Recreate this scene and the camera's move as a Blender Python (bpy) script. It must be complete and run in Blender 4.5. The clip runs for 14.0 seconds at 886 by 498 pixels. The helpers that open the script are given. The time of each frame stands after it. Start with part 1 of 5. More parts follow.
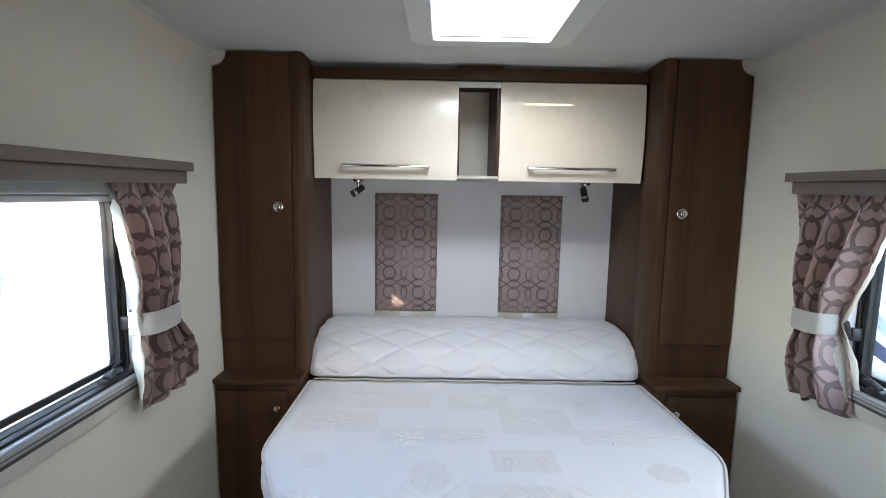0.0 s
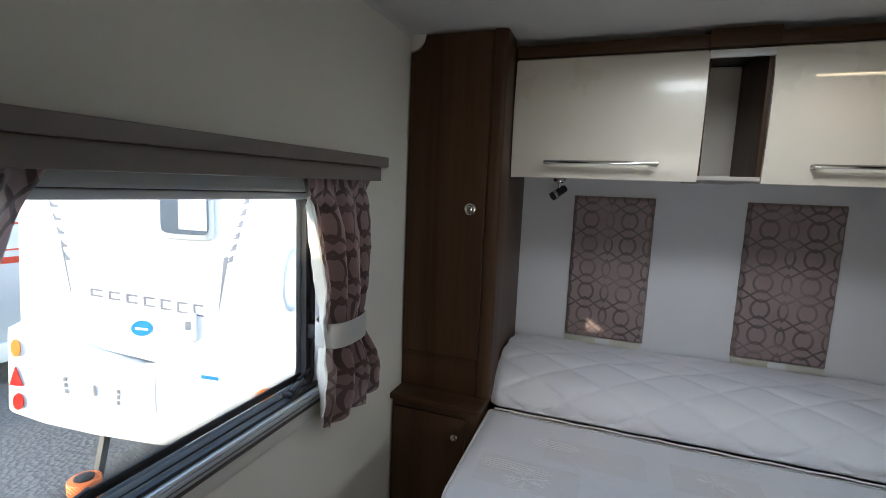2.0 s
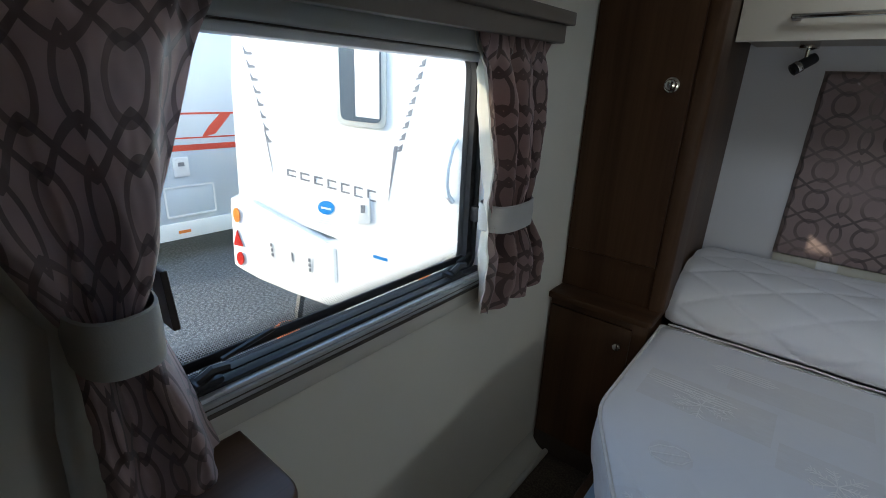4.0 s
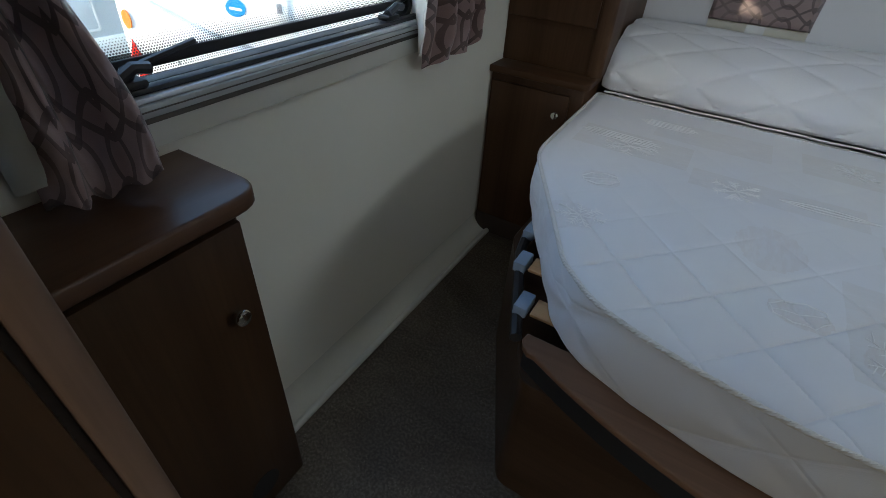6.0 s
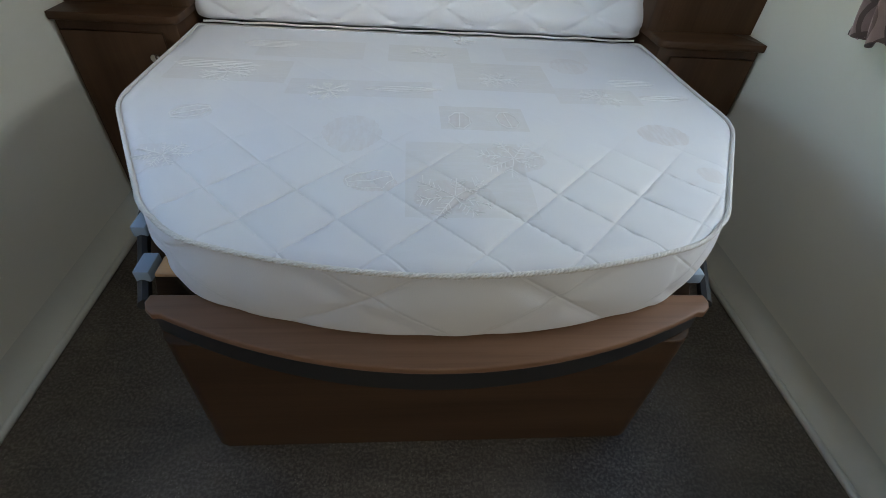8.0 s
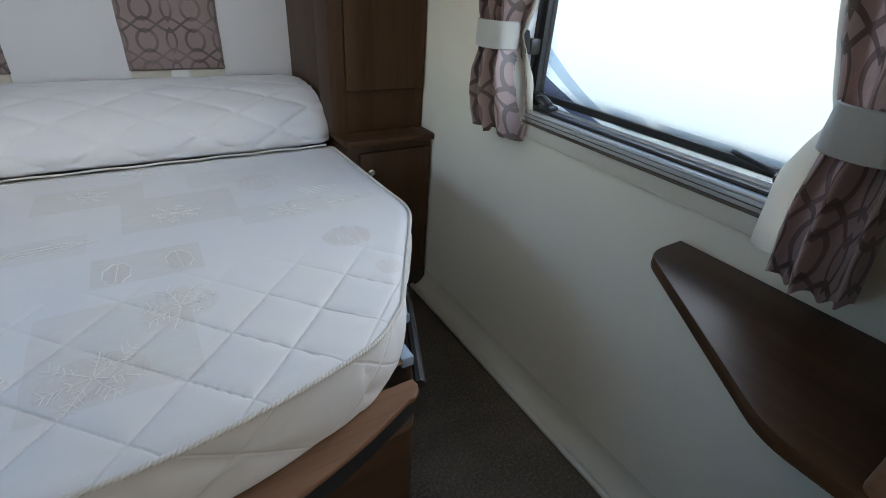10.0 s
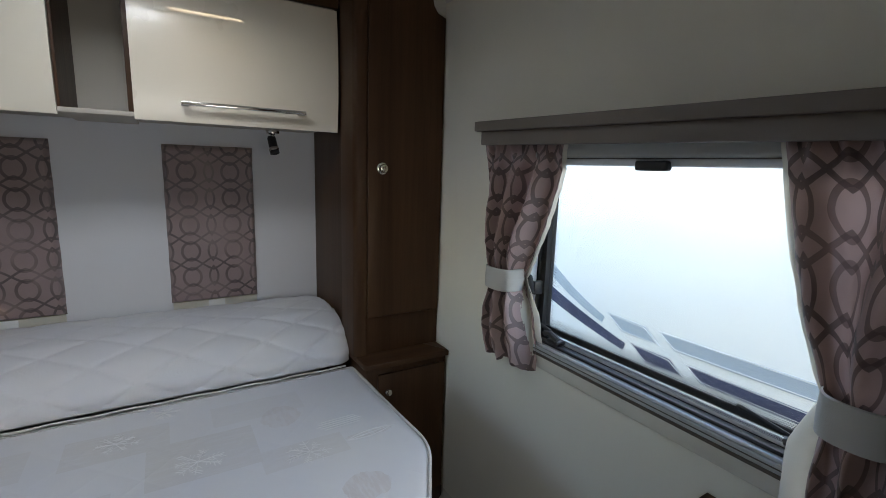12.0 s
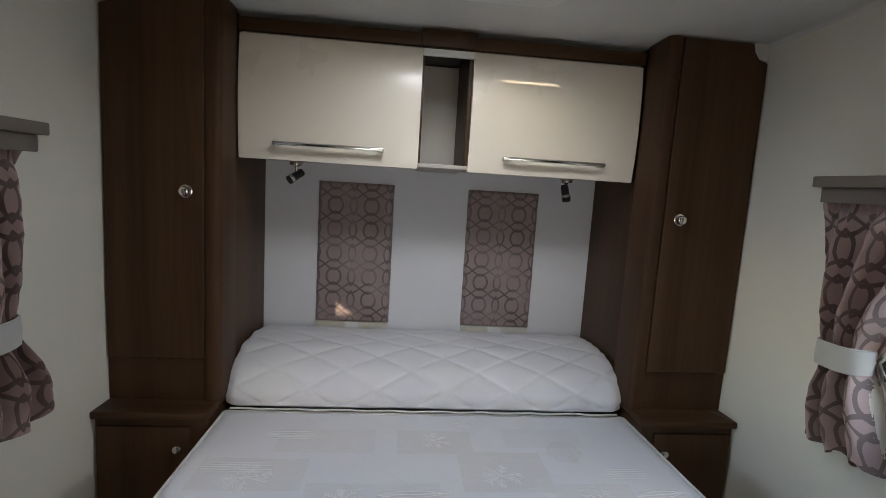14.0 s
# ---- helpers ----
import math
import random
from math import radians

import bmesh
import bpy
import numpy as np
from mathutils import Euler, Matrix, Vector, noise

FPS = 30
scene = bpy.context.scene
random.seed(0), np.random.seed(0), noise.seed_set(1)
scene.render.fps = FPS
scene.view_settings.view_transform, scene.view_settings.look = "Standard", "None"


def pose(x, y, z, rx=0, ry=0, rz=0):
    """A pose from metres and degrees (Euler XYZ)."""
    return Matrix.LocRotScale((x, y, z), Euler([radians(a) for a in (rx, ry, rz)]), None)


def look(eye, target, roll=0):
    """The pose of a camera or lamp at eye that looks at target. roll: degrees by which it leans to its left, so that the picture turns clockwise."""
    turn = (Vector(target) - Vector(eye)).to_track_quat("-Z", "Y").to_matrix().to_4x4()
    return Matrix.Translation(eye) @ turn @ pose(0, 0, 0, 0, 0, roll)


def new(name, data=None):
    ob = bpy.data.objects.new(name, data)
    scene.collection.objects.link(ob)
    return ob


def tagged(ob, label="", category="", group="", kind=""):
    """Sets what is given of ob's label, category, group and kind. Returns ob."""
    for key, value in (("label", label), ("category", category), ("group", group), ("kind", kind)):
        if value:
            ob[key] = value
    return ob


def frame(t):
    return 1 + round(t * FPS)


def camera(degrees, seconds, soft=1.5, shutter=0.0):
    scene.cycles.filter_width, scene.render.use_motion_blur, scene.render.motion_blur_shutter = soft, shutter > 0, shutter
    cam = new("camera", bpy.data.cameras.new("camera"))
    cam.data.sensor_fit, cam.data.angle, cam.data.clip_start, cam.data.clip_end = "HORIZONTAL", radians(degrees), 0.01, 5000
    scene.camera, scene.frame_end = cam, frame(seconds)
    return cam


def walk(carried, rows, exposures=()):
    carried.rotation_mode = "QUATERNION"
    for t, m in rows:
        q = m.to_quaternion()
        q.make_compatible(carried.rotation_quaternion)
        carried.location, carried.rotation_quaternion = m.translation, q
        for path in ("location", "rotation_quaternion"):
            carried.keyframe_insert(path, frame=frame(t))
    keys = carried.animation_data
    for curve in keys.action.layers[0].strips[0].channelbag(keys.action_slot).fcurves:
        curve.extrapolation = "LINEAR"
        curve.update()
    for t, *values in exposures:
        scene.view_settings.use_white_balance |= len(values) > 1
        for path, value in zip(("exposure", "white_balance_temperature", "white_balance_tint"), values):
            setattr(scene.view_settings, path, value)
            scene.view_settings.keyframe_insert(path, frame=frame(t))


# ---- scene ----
cam = camera(87.5, 14.0, soft=0.85)
PATH = [
    (0, (0.001, 0.012, 1.449), (0.012, 1.999, 1.22), 1.0),
    (0.5, (0.017, 0.141, 1.439), (-0.227, 2.108, 1.169), 0.7),
    (1, (-0.023, 0.201, 1.443), (-0.465, 2.132, 1.167), 1.3),
    (1.5, (-0.124, 0.267, 1.45), (-0.673, 2.173, 1.196), 1.6),
    (2, (-0.191, 0.317, 1.452), (-0.859, 2.186, 1.204), 2.4),
    (2.2, (-0.206, 0.334, 1.455), (-0.966, 2.166, 1.201), 1.7),
    (4.3, (-0.268, 0.409, 1.321), (-1.459, 1.813, 0.539), 2.0),
    (4.5, (-0.268, 0.396, 1.287), (-1.431, 1.772, 0.419), 2.3),
    (5, (-0.259, 0.361, 1.233), (-1.34, 1.687, 0.197), 3.3),
    (5.5, (-0.252, 0.326, 1.187), (-1.227, 1.639, 0.035), 3.5),
    (6, (-0.212, 0.317, 1.157), (-0.984, 1.697, -0.068), 3.8),
    (6.5, (-0.146, 0.333, 1.138), (-0.659, 1.785, -0.137), 5.0),
    (7, (-0.059, 0.353, 1.136), (-0.332, 1.845, -0.167), 5.9),
    (7.5, (0.02, 0.36, 1.132), (-0.018, 1.857, -0.194), 5.6),
    (8, (0.093, 0.356, 1.128), (0.26, 1.838, -0.204), 4.8),
    (8.5, (0.158, 0.351, 1.13), (0.504, 1.818, -0.185), 3.3),
    (9, (0.238, 0.352, 1.136), (0.834, 1.791, -0.119), 3.2),
    (9.2, (0.27, 0.351, 1.144), (0.958, 1.775, -0.081), 3.1),
    (11.3, (0.362, 0.349, 1.325), (1.51, 1.899, 0.797), 2.7),
    (11.5, (0.347, 0.347, 1.347), (1.468, 1.937, 0.881), 2.3),
    (12, (0.305, 0.356, 1.4), (1.331, 2.038, 1.056), 1.8),
    (12.5, (0.264, 0.367, 1.429), (1.121, 2.155, 1.161), 2.1),
    (13, (0.208, 0.386, 1.44), (0.877, 2.254, 1.191), 2.5),
    (13.5, (0.123, 0.38, 1.447), (0.518, 2.329, 1.233), 2.7),
    (14, (0.023, 0.367, 1.436), (0.205, 2.345, 1.196), 3.5),
]
EXPOSURES = [(0.0, 2.72, 6450, 9), (1.0, 2.3, 6500, 9), (2.2, 1.72, 6500, 9), (4.3, 1.19, 6200, 5), (5.5, 1.33, 6150, 4), (6.5, 1.9, 6450, 4), (7.5, 2.15, 6500, 4), (9.2, 2.25, 6500, 5), (11.3, 1.74, 6600, 9), (12.5, 1.68, 6650, 9), (13.5, 1.74, 6850, 11), (14.0, 1.97, 6850, 11)]
walk(cam, [(t, look(eye, target, roll)) for t, eye, target, roll in PATH], EXPOSURES)

# ---- light ----
world = bpy.data.worlds.new("sky")
scene.world = world
world.use_nodes = True
_n = world.node_tree.nodes
sky = _n.new("ShaderNodeTexSky")
sky.sky_type = "NISHITA"
sky.sun_disc = False
sky.sun_elevation = radians(20)
sky.sun_rotation = radians(207)
_n["Background"].inputs["Strength"].default_value = 0.39
world.node_tree.links.new(sky.outputs[0], _n["Background"].inputs["Color"])

sun = new("sun", bpy.data.lights.new("sun", "SUN"))
sun.data.energy, sun.data.angle, sun.data.color = 1.5, radians(0.6), (1.0, 0.86, 0.66)
sun.matrix_world = look((0, 0, 30), (15.3, 30.0, 19.2))


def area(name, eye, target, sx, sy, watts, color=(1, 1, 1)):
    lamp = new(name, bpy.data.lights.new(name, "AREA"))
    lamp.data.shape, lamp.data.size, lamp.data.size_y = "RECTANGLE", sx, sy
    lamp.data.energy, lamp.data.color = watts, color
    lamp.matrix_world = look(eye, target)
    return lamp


# daylight through the roof light, standing just above its opening
area("roof_daylight", (0.165, 1.40, 2.13), (0.165, 2.25, 1.30), 0.38, 0.22, 1.45, (0.93, 0.97, 1.0))
# fill lamp added in front of the plain far wall, lighting the bed from behind
area("front_fill", (0.45, -2.5, 1.05), (0.05, 0.9, 0.4), 0.9, 0.6, 3.4, (1.0, 0.96, 0.90))
# fill lamp added outside window_2, above the camera's sightline, to strengthen its light
area("outside_fill", (1.98, 0.95, 1.63), (0.0, 0.90, 0.75), 1.5, 0.24, 4.0, (0.95, 0.98, 1.0))

# ---- materials ----


def shader(name, color=(0.5, 0.5, 0.5), rough=0.5, metal=0.0, coat=0.0, spec=0.5):
    m = bpy.data.materials.new(name)
    m.use_nodes = True
    b = m.node_tree.nodes["Principled BSDF"]
    b.inputs["Base Color"].default_value = (*color, 1)
    b.inputs["Roughness"].default_value = rough
    b.inputs["Metallic"].default_value = metal
    b.inputs["Coat Weight"].default_value = coat
    b.inputs["Coat Roughness"].default_value = 0.08
    b.inputs["Specular IOR Level"].default_value = spec
    return m


class Tree:
    """Short spelling for node trees."""

    def __init__(self, m):
        self.t = m.node_tree
        self.b = self.t.nodes["Principled BSDF"]

    def put(self, kind, **values):
        node = self.t.nodes.new("ShaderNode" + kind)
        for key, value in values.items():
            if key == "operation":
                node.operation = value
            elif key == "blend_type":
                node.data_type, node.blend_type = "RGBA", value
        return node

    def link(self, a, b):
        self.t.links.new(a, b)

    def coords(self, which="Object"):
        return self.put("TexCoord").outputs[which]

    def math(self, op, a, b=None, c=None):
        node = self.put("Math", operation=op)
        for i, v in enumerate((a, b, c)):
            if v is None:
                continue
            if isinstance(v, (int, float)):
                node.inputs[i].default_value = v
            else:
                self.link(v, node.inputs[i])
        return node.outputs[0]

    def noise(self, vec, scale, detail=3.0, rough=0.5, stretch=None, distortion=0.0):
        if stretch:
            mp = self.put("Mapping")
            mp.inputs["Scale"].default_value = stretch
            self.link(vec, mp.inputs["Vector"])
            vec = mp.outputs[0]
        n = self.put("TexNoise")
        n.inputs["Scale"].default_value, n.inputs["Detail"].default_value = scale, detail
        n.inputs["Roughness"].default_value, n.inputs["Distortion"].default_value = rough, distortion
        self.link(vec, n.inputs["Vector"])
        return n.outputs["Fac"]

    def ramp(self, fac, stops):
        r = self.put("ValToRGB")
        el = r.color_ramp.elements
        while len(el) < len(stops):
            el.new(0.5)
        for e, (p, c) in zip(el, stops):
            e.position = p
            e.color = (*c, 1) if isinstance(c, tuple) else (c, c, c, 1)
        self.link(fac, r.inputs[0])
        return r.outputs[0]

    def mix(self, fac, a, b, blend="MIX"):
        n = self.put("Mix", blend_type=blend)
        for sock, v in ((n.inputs[0], fac), (n.inputs[6], a), (n.inputs[7], b)):
            if isinstance(v, (int, float)):
                sock.default_value = v
            elif isinstance(v, tuple):
                sock.default_value = (*v, 1)
            else:
                self.link(v, sock)
        return n.outputs[2]

    def bump(self, height, strength=0.2, distance=0.002):
        n = self.put("Bump")
        n.inputs["Strength"].default_value, n.inputs["Distance"].default_value = strength, distance
        self.link(height, n.inputs["Height"])
        self.link(n.outputs[0], self.b.inputs["Normal"])

    def color(self, c):
        self.link(c, self.b.inputs["Base Color"])

    def rough(self, fac, lo, hi):
        r = self.put("MapRange")
        r.inputs["To Min"].default_value, r.inputs["To Max"].default_value = lo, hi
        self.link(fac, r.inputs["Value"])
        self.link(r.outputs[0], self.b.inputs["Roughness"])


def mottled(name, color, rough=0.5, amount=0.08, scale=6.0, grain=180.0, bump=0.1, **kw):
    """A plain surface with faint large stains and a fine grain."""
    m = shader(name, color, rough, **kw)
    t = Tree(m)
    co = t.coords()
    big, fine = t.noise(co, scale, 4), t.noise(co, grain, 2)
    lo, hi = tuple(c * (1 - amount) for c in color), tuple(min(1, c * (1 + amount)) for c in color)
    t.color(t.mix(fine, t.ramp(big, [(0.3, lo), (0.7, hi)]), color))
    t.rough(big, max(0.02, rough - 0.06), min(1, rough + 0.08))
    t.bump(fine, bump, 0.001)
    return m


def wood(name, dark, light, axis, rough=0.38):
    """Walnut-like foil with the grain along the given axis (0, 1, 2)."""
    m = shader(name, dark, rough, spec=0.17)
    t = Tree(m)
    co = t.coords()
    stretch = [9.0, 9.0, 9.0]
    stretch[axis] = 0.5
    broad = t.noise(co, 1.0, 5, 0.6, stretch, 0.6)
    stretch2 = [120.0, 120.0, 120.0]
    stretch2[axis] = 3.5
    pores = t.noise(co, 1.0, 3, 0.6, stretch2)
    mid = tuple((a + b) / 2 for a, b in zip(dark, light))
    base = t.ramp(broad, [(0.25, dark), (0.55, mid), (0.85, light)])
    streak = t.ramp(pores, [(0.36, 0.84), (0.55, 1.0)])
    t.color(t.mix(0.75, base, streak, "MULTIPLY"))
    t.rough(pores, rough - 0.05, rough + 0.1)
    t.bump(pores, 0.12, 0.0006)
    return m


W_DARK, W_LIGHT = (0.039, 0.0185, 0.0095), (0.098, 0.051, 0.0255)
M_wood_v = wood("walnut_upright", W_DARK, W_LIGHT, 2)
M_wood_x = wood("walnut_across", W_DARK, W_LIGHT, 0)
M_wood_y = wood("walnut_along", W_DARK, W_LIGHT, 1)
M_plinth = wood("walnut_plinth", (0.042, 0.024, 0.015), (0.096, 0.056, 0.034), 0, 0.3)
M_rail = wood("walnut_rail", (0.165, 0.088, 0.054), (0.275, 0.158, 0.100), 0)
M_rail_v = wood("walnut_strip_upright", (0.155, 0.092, 0.064), (0.260, 0.165, 0.116), 2)
M_top = wood("walnut_top", (0.078, 0.037, 0.021), (0.165, 0.086, 0.048), 1, 0.36)
M_top.node_tree.nodes["Principled BSDF"].inputs["Specular IOR Level"].default_value = 0.32
M_dark_edge = mottled("dark_brown_edge", (0.035, 0.022, 0.016), 0.5)
M_wall = mottled("cream_wallboard", (0.775, 0.735, 0.635), 0.55, 0.04, 3.0, 260.0, 0.12)
M_headwall = mottled("grey_white_wallboard", (0.66, 0.66, 0.68), 0.6, 0.03, 4.0, 300.0, 0.1)
M_ceiling = mottled("ceiling_board", (0.655, 0.64, 0.61), 0.7, 0.04, 5.0, 220.0, 0.25)
M_cove = mottled("cove_plastic", (0.62, 0.595, 0.515), 0.45, 0.06, 8.0, 200.0, 0.05)
M_door = mottled("champagne_gloss", (0.66, 0.60, 0.50), 0.28, 0.02, 2.0, 400.0, 0.02, coat=0.35)
M_groove = mottled("dark_brown_channel", (0.085, 0.070, 0.055), 0.5, 0.2, 20, 200, 0.1)
M_bead = mottled("bead_plastic", (0.66, 0.645, 0.59), 0.4, 0.06, 14.0, 200.0, 0.05)
M_carcass = mottled("grey_beige_board", (0.42, 0.38, 0.33), 0.5, 0.04)
M_niche = mottled("pale_niche_board", (0.62, 0.58, 0.52), 0.5, 0.03)
M_chrome = shader("chrome", (0.78, 0.77, 0.75), 0.12, 1.0)
M_satin = mottled("satin_steel", (0.40, 0.385, 0.37), 0.3, 0.05, 8, 300, 0.03, metal=0.9)
M_railgrey = mottled("grey_anodised_rail", (0.40, 0.405, 0.40), 0.45, 0.06, 10, 300, 0.05, metal=0.2)
M_alu = mottled("brushed_aluminium", (0.70, 0.71, 0.73), 0.38, 0.05, 10, 300, 0.05, metal=0.35)
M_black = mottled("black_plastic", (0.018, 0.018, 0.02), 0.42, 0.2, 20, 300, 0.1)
M_rubber = mottled("black_rubber", (0.015, 0.015, 0.016), 0.65, 0.2, 20, 200, 0.2)
M_white_pl = mottled("white_plastic", (0.74, 0.74, 0.72), 0.4, 0.03)
M_grey_pl = mottled("grey_blind_cassette", (0.46, 0.47, 0.45), 0.45, 0.04)
M_pelmet = mottled("taupe_pelmet", (0.185, 0.155, 0.130), 0.5, 0.08, 12, 260, 0.12)
M_sill = mottled("cream_sill", (0.62, 0.585, 0.51), 0.5, 0.05)
M_lining = mottled("ivory_lining", (0.72, 0.69, 0.60), 0.9, 0.05, 10, 500, 0.2)
M_tie = mottled("pale_grey_tieback", (0.47, 0.46, 0.43), 0.85, 0.06, 20, 500, 0.3)
M_cap = mottled("blue_grey_cap", (0.28, 0.36, 0.46), 0.5, 0.05)
M_slat = wood("beech_slat", (0.50, 0.27, 0.12), (0.66, 0.40, 0.20), 0, 0.45)
M_thread = mottled("white_weave_thread", (0.745, 0.735, 0.73), 0.8, 0.06, 60, 500, 0.3)
M_piping = mottled("piping_cord", (0.60, 0.575, 0.55), 0.8, 0.1, 60, 500, 0.4)


def floor_material():
    m = shader("speckled_vinyl", (0.05, 0.043, 0.035), 0.5)
    t = Tree(m)
    co = t.coords()
    big = t.noise(co, 4.0, 5, 0.6)
    flecks = t.noise(co, 130.0, 3, 0.7)
    v = t.put("TexVoronoi")
    v.inputs["Scale"].default_value = 160.0
    t.link(co, v.inputs["Vector"])
    base = t.ramp(big, [(0.3, (0.054, 0.042, 0.031)), (0.7, (0.118, 0.096, 0.074))])
    dark = t.mix(t.ramp(flecks, [(0.44, 0.0), (0.62, 1.0)]), base, (0.175, 0.148, 0.120))
    chips = t.ramp(v.outputs["Distance"], [(0.10, 1.0), (0.22, 0.0)])
    sparse = t.math("MULTIPLY", chips, t.ramp(t.noise(co, 30.0, 2), [(0.50, 0.0), (0.62, 1.0)]))
    worn = t.ramp(t.noise(co, 2.2, 4, 0.65, (1.0, 2.2, 1.0), 0.8), [(0.35, 0.72), (0.62, 1.15)])
    t.color(t.mix(1.0, t.mix(sparse, dark, (0.42, 0.37, 0.30)), worn, "MULTIPLY"))
    t.rough(big, 0.38, 0.55)
    t.bump(flecks, 0.25, 0.001)
    return m


M_floor = floor_material()


def see_through(t, colour, amount):
    """Thin cloth lets some of the daylight behind it through."""
    tr = t.put("BsdfTranslucent")
    mx = t.put("MixShader")
    mx.inputs[0].default_value = amount
    if isinstance(colour, tuple):
        tr.inputs["Color"].default_value = (*colour, 1)
    else:
        t.link(colour, tr.inputs["Color"])
    t.link(t.b.outputs[0], mx.inputs[1])
    t.link(tr.outputs[0], mx.inputs[2])
    t.link(mx.outputs[0], t.t.nodes["Material Output"].inputs["Surface"])


see_through(Tree(M_lining), (0.72, 0.69, 0.60), 0.3)


def ring_fabric(name, ground, ink, ink2, uscale, vscale, line=0.05, sheen=0.15, grow=1.0, faint=0.5, thin=0.0):
    """Woven cloth with a trellis of waves and rings, laid out on the UV map (metres)."""
    m = shader(name, ground, 0.62)
    m.node_tree.nodes["Principled BSDF"].inputs["Sheen Weight"].default_value = sheen
    t = Tree(m)
    sep = t.put("SeparateXYZ")
    uv = t.coords("UV")
    t.link(uv, sep.inputs[0])
    u = t.math("MULTIPLY", sep.outputs[0], 1 / uscale)
    v = t.math("MULTIPLY", sep.outputs[1], 1 / vscale)

    def centred(w, off):
        return t.math("SUBTRACT", t.math("FRACT", t.math("ADD", w, off)), 0.5)

    def ring(ou, rx, ry, wdt, pointed=False):
        x, y = t.math("MULTIPLY", centred(u, ou), uscale / rx), t.math("MULTIPLY", centred(v, 0.5), vscale / ry)
        if pointed:
            lens = t.math("SUBTRACT", 1.0, t.math("MULTIPLY", y, y))
            e = t.math("ABSOLUTE", t.math("SUBTRACT", t.math("ABSOLUTE", x), lens))
            return t.math("MULTIPLY", t.math("LESS_THAN", e, wdt), t.math("LESS_THAN", t.math("ABSOLUTE", y), 1.15))
        d = t.math("SQRT", t.math("ADD", t.math("MULTIPLY", x, x), t.math("MULTIPLY", y, y)))
        e = t.math("ABSOLUTE", t.math("SUBTRACT", d, 1.0))
        return t.math("LESS_THAN", e, wdt)

    def wave(sign):
        tri = t.math("ABSOLUTE", t.math("SUBTRACT", t.math("FRACT", u), 0.5))
        c = t.math("ADD", t.math("MULTIPLY", t.math("SUBTRACT", t.math("MULTIPLY", tri, 4.0), 1.0), 0.55), t.math("MULTIPLY", t.math("COSINE", t.math("MULTIPLY", u, 2 * math.pi)), 0.45))
        y = t.math("ADD", v, t.math("MULTIPLY", c, 0.23 * sign))
        e = t.math("ABSOLUTE", centred(y, 0.0))
        return t.math("LESS_THAN", e, line)

    # round rings and slim ovals in turn along a row, two crossing waves between the rows
    big = ring(0.0, 0.031 * grow, 0.036 * grow, 0.15)
    slim = ring(0.5, 0.0155 * grow, 0.041 * grow, 0.26, True)
    waves = t.math("MAXIMUM", wave(1), wave(-1))
    mask = t.math("MAXIMUM", waves, slim)
    weave = t.noise(uv, 900.0, 2)
    shade = t.noise(uv, 9.0, 3)
    g = t.mix(t.ramp(shade, [(0.35, 0.0), (0.65, 1.0)]), ground, tuple(c * 1.15 for c in ground))
    # ink thinned in random patches, the satin's sheen put into the colour
    sheen_fade = t.ramp(t.noise(uv, 5.5, 2), [(0.36, faint), (0.56, 1.0)])
    c1 = t.mix(t.math("MULTIPLY", big, t.math("MULTIPLY", sheen_fade, 0.85)), g, ink2)
    c2 = t.mix(t.math("MULTIPLY", mask, t.math("MULTIPLY", sheen_fade, 0.85)), c1, ink)
    c3 = t.mix(0.35, c2, t.ramp(weave, [(0.3, 0.7), (0.7, 1.1)]), "MULTIPLY")
    t.color(c3)
    t.rough(mask, 0.7, 0.38)
    t.bump(t.math("ADD", t.math("MULTIPLY", mask, 0.7), weave), 0.3, 0.0008)
    if thin:
        see_through(t, c3, thin)
    return m


M_panel = ring_fabric("trellis_cloth_panel", (0.262, 0.196, 0.190), (0.070, 0.052, 0.050), (0.100, 0.073, 0.070), 0.155, 0.105, 0.045, faint=0.35)
M_curtain = ring_fabric("trellis_cloth_curtain", (0.430, 0.310, 0.292), (0.108, 0.074, 0.072), (0.165, 0.113, 0.109), 0.172, 0.122, 0.054, grow=1.2, faint=0.75, thin=0.16)


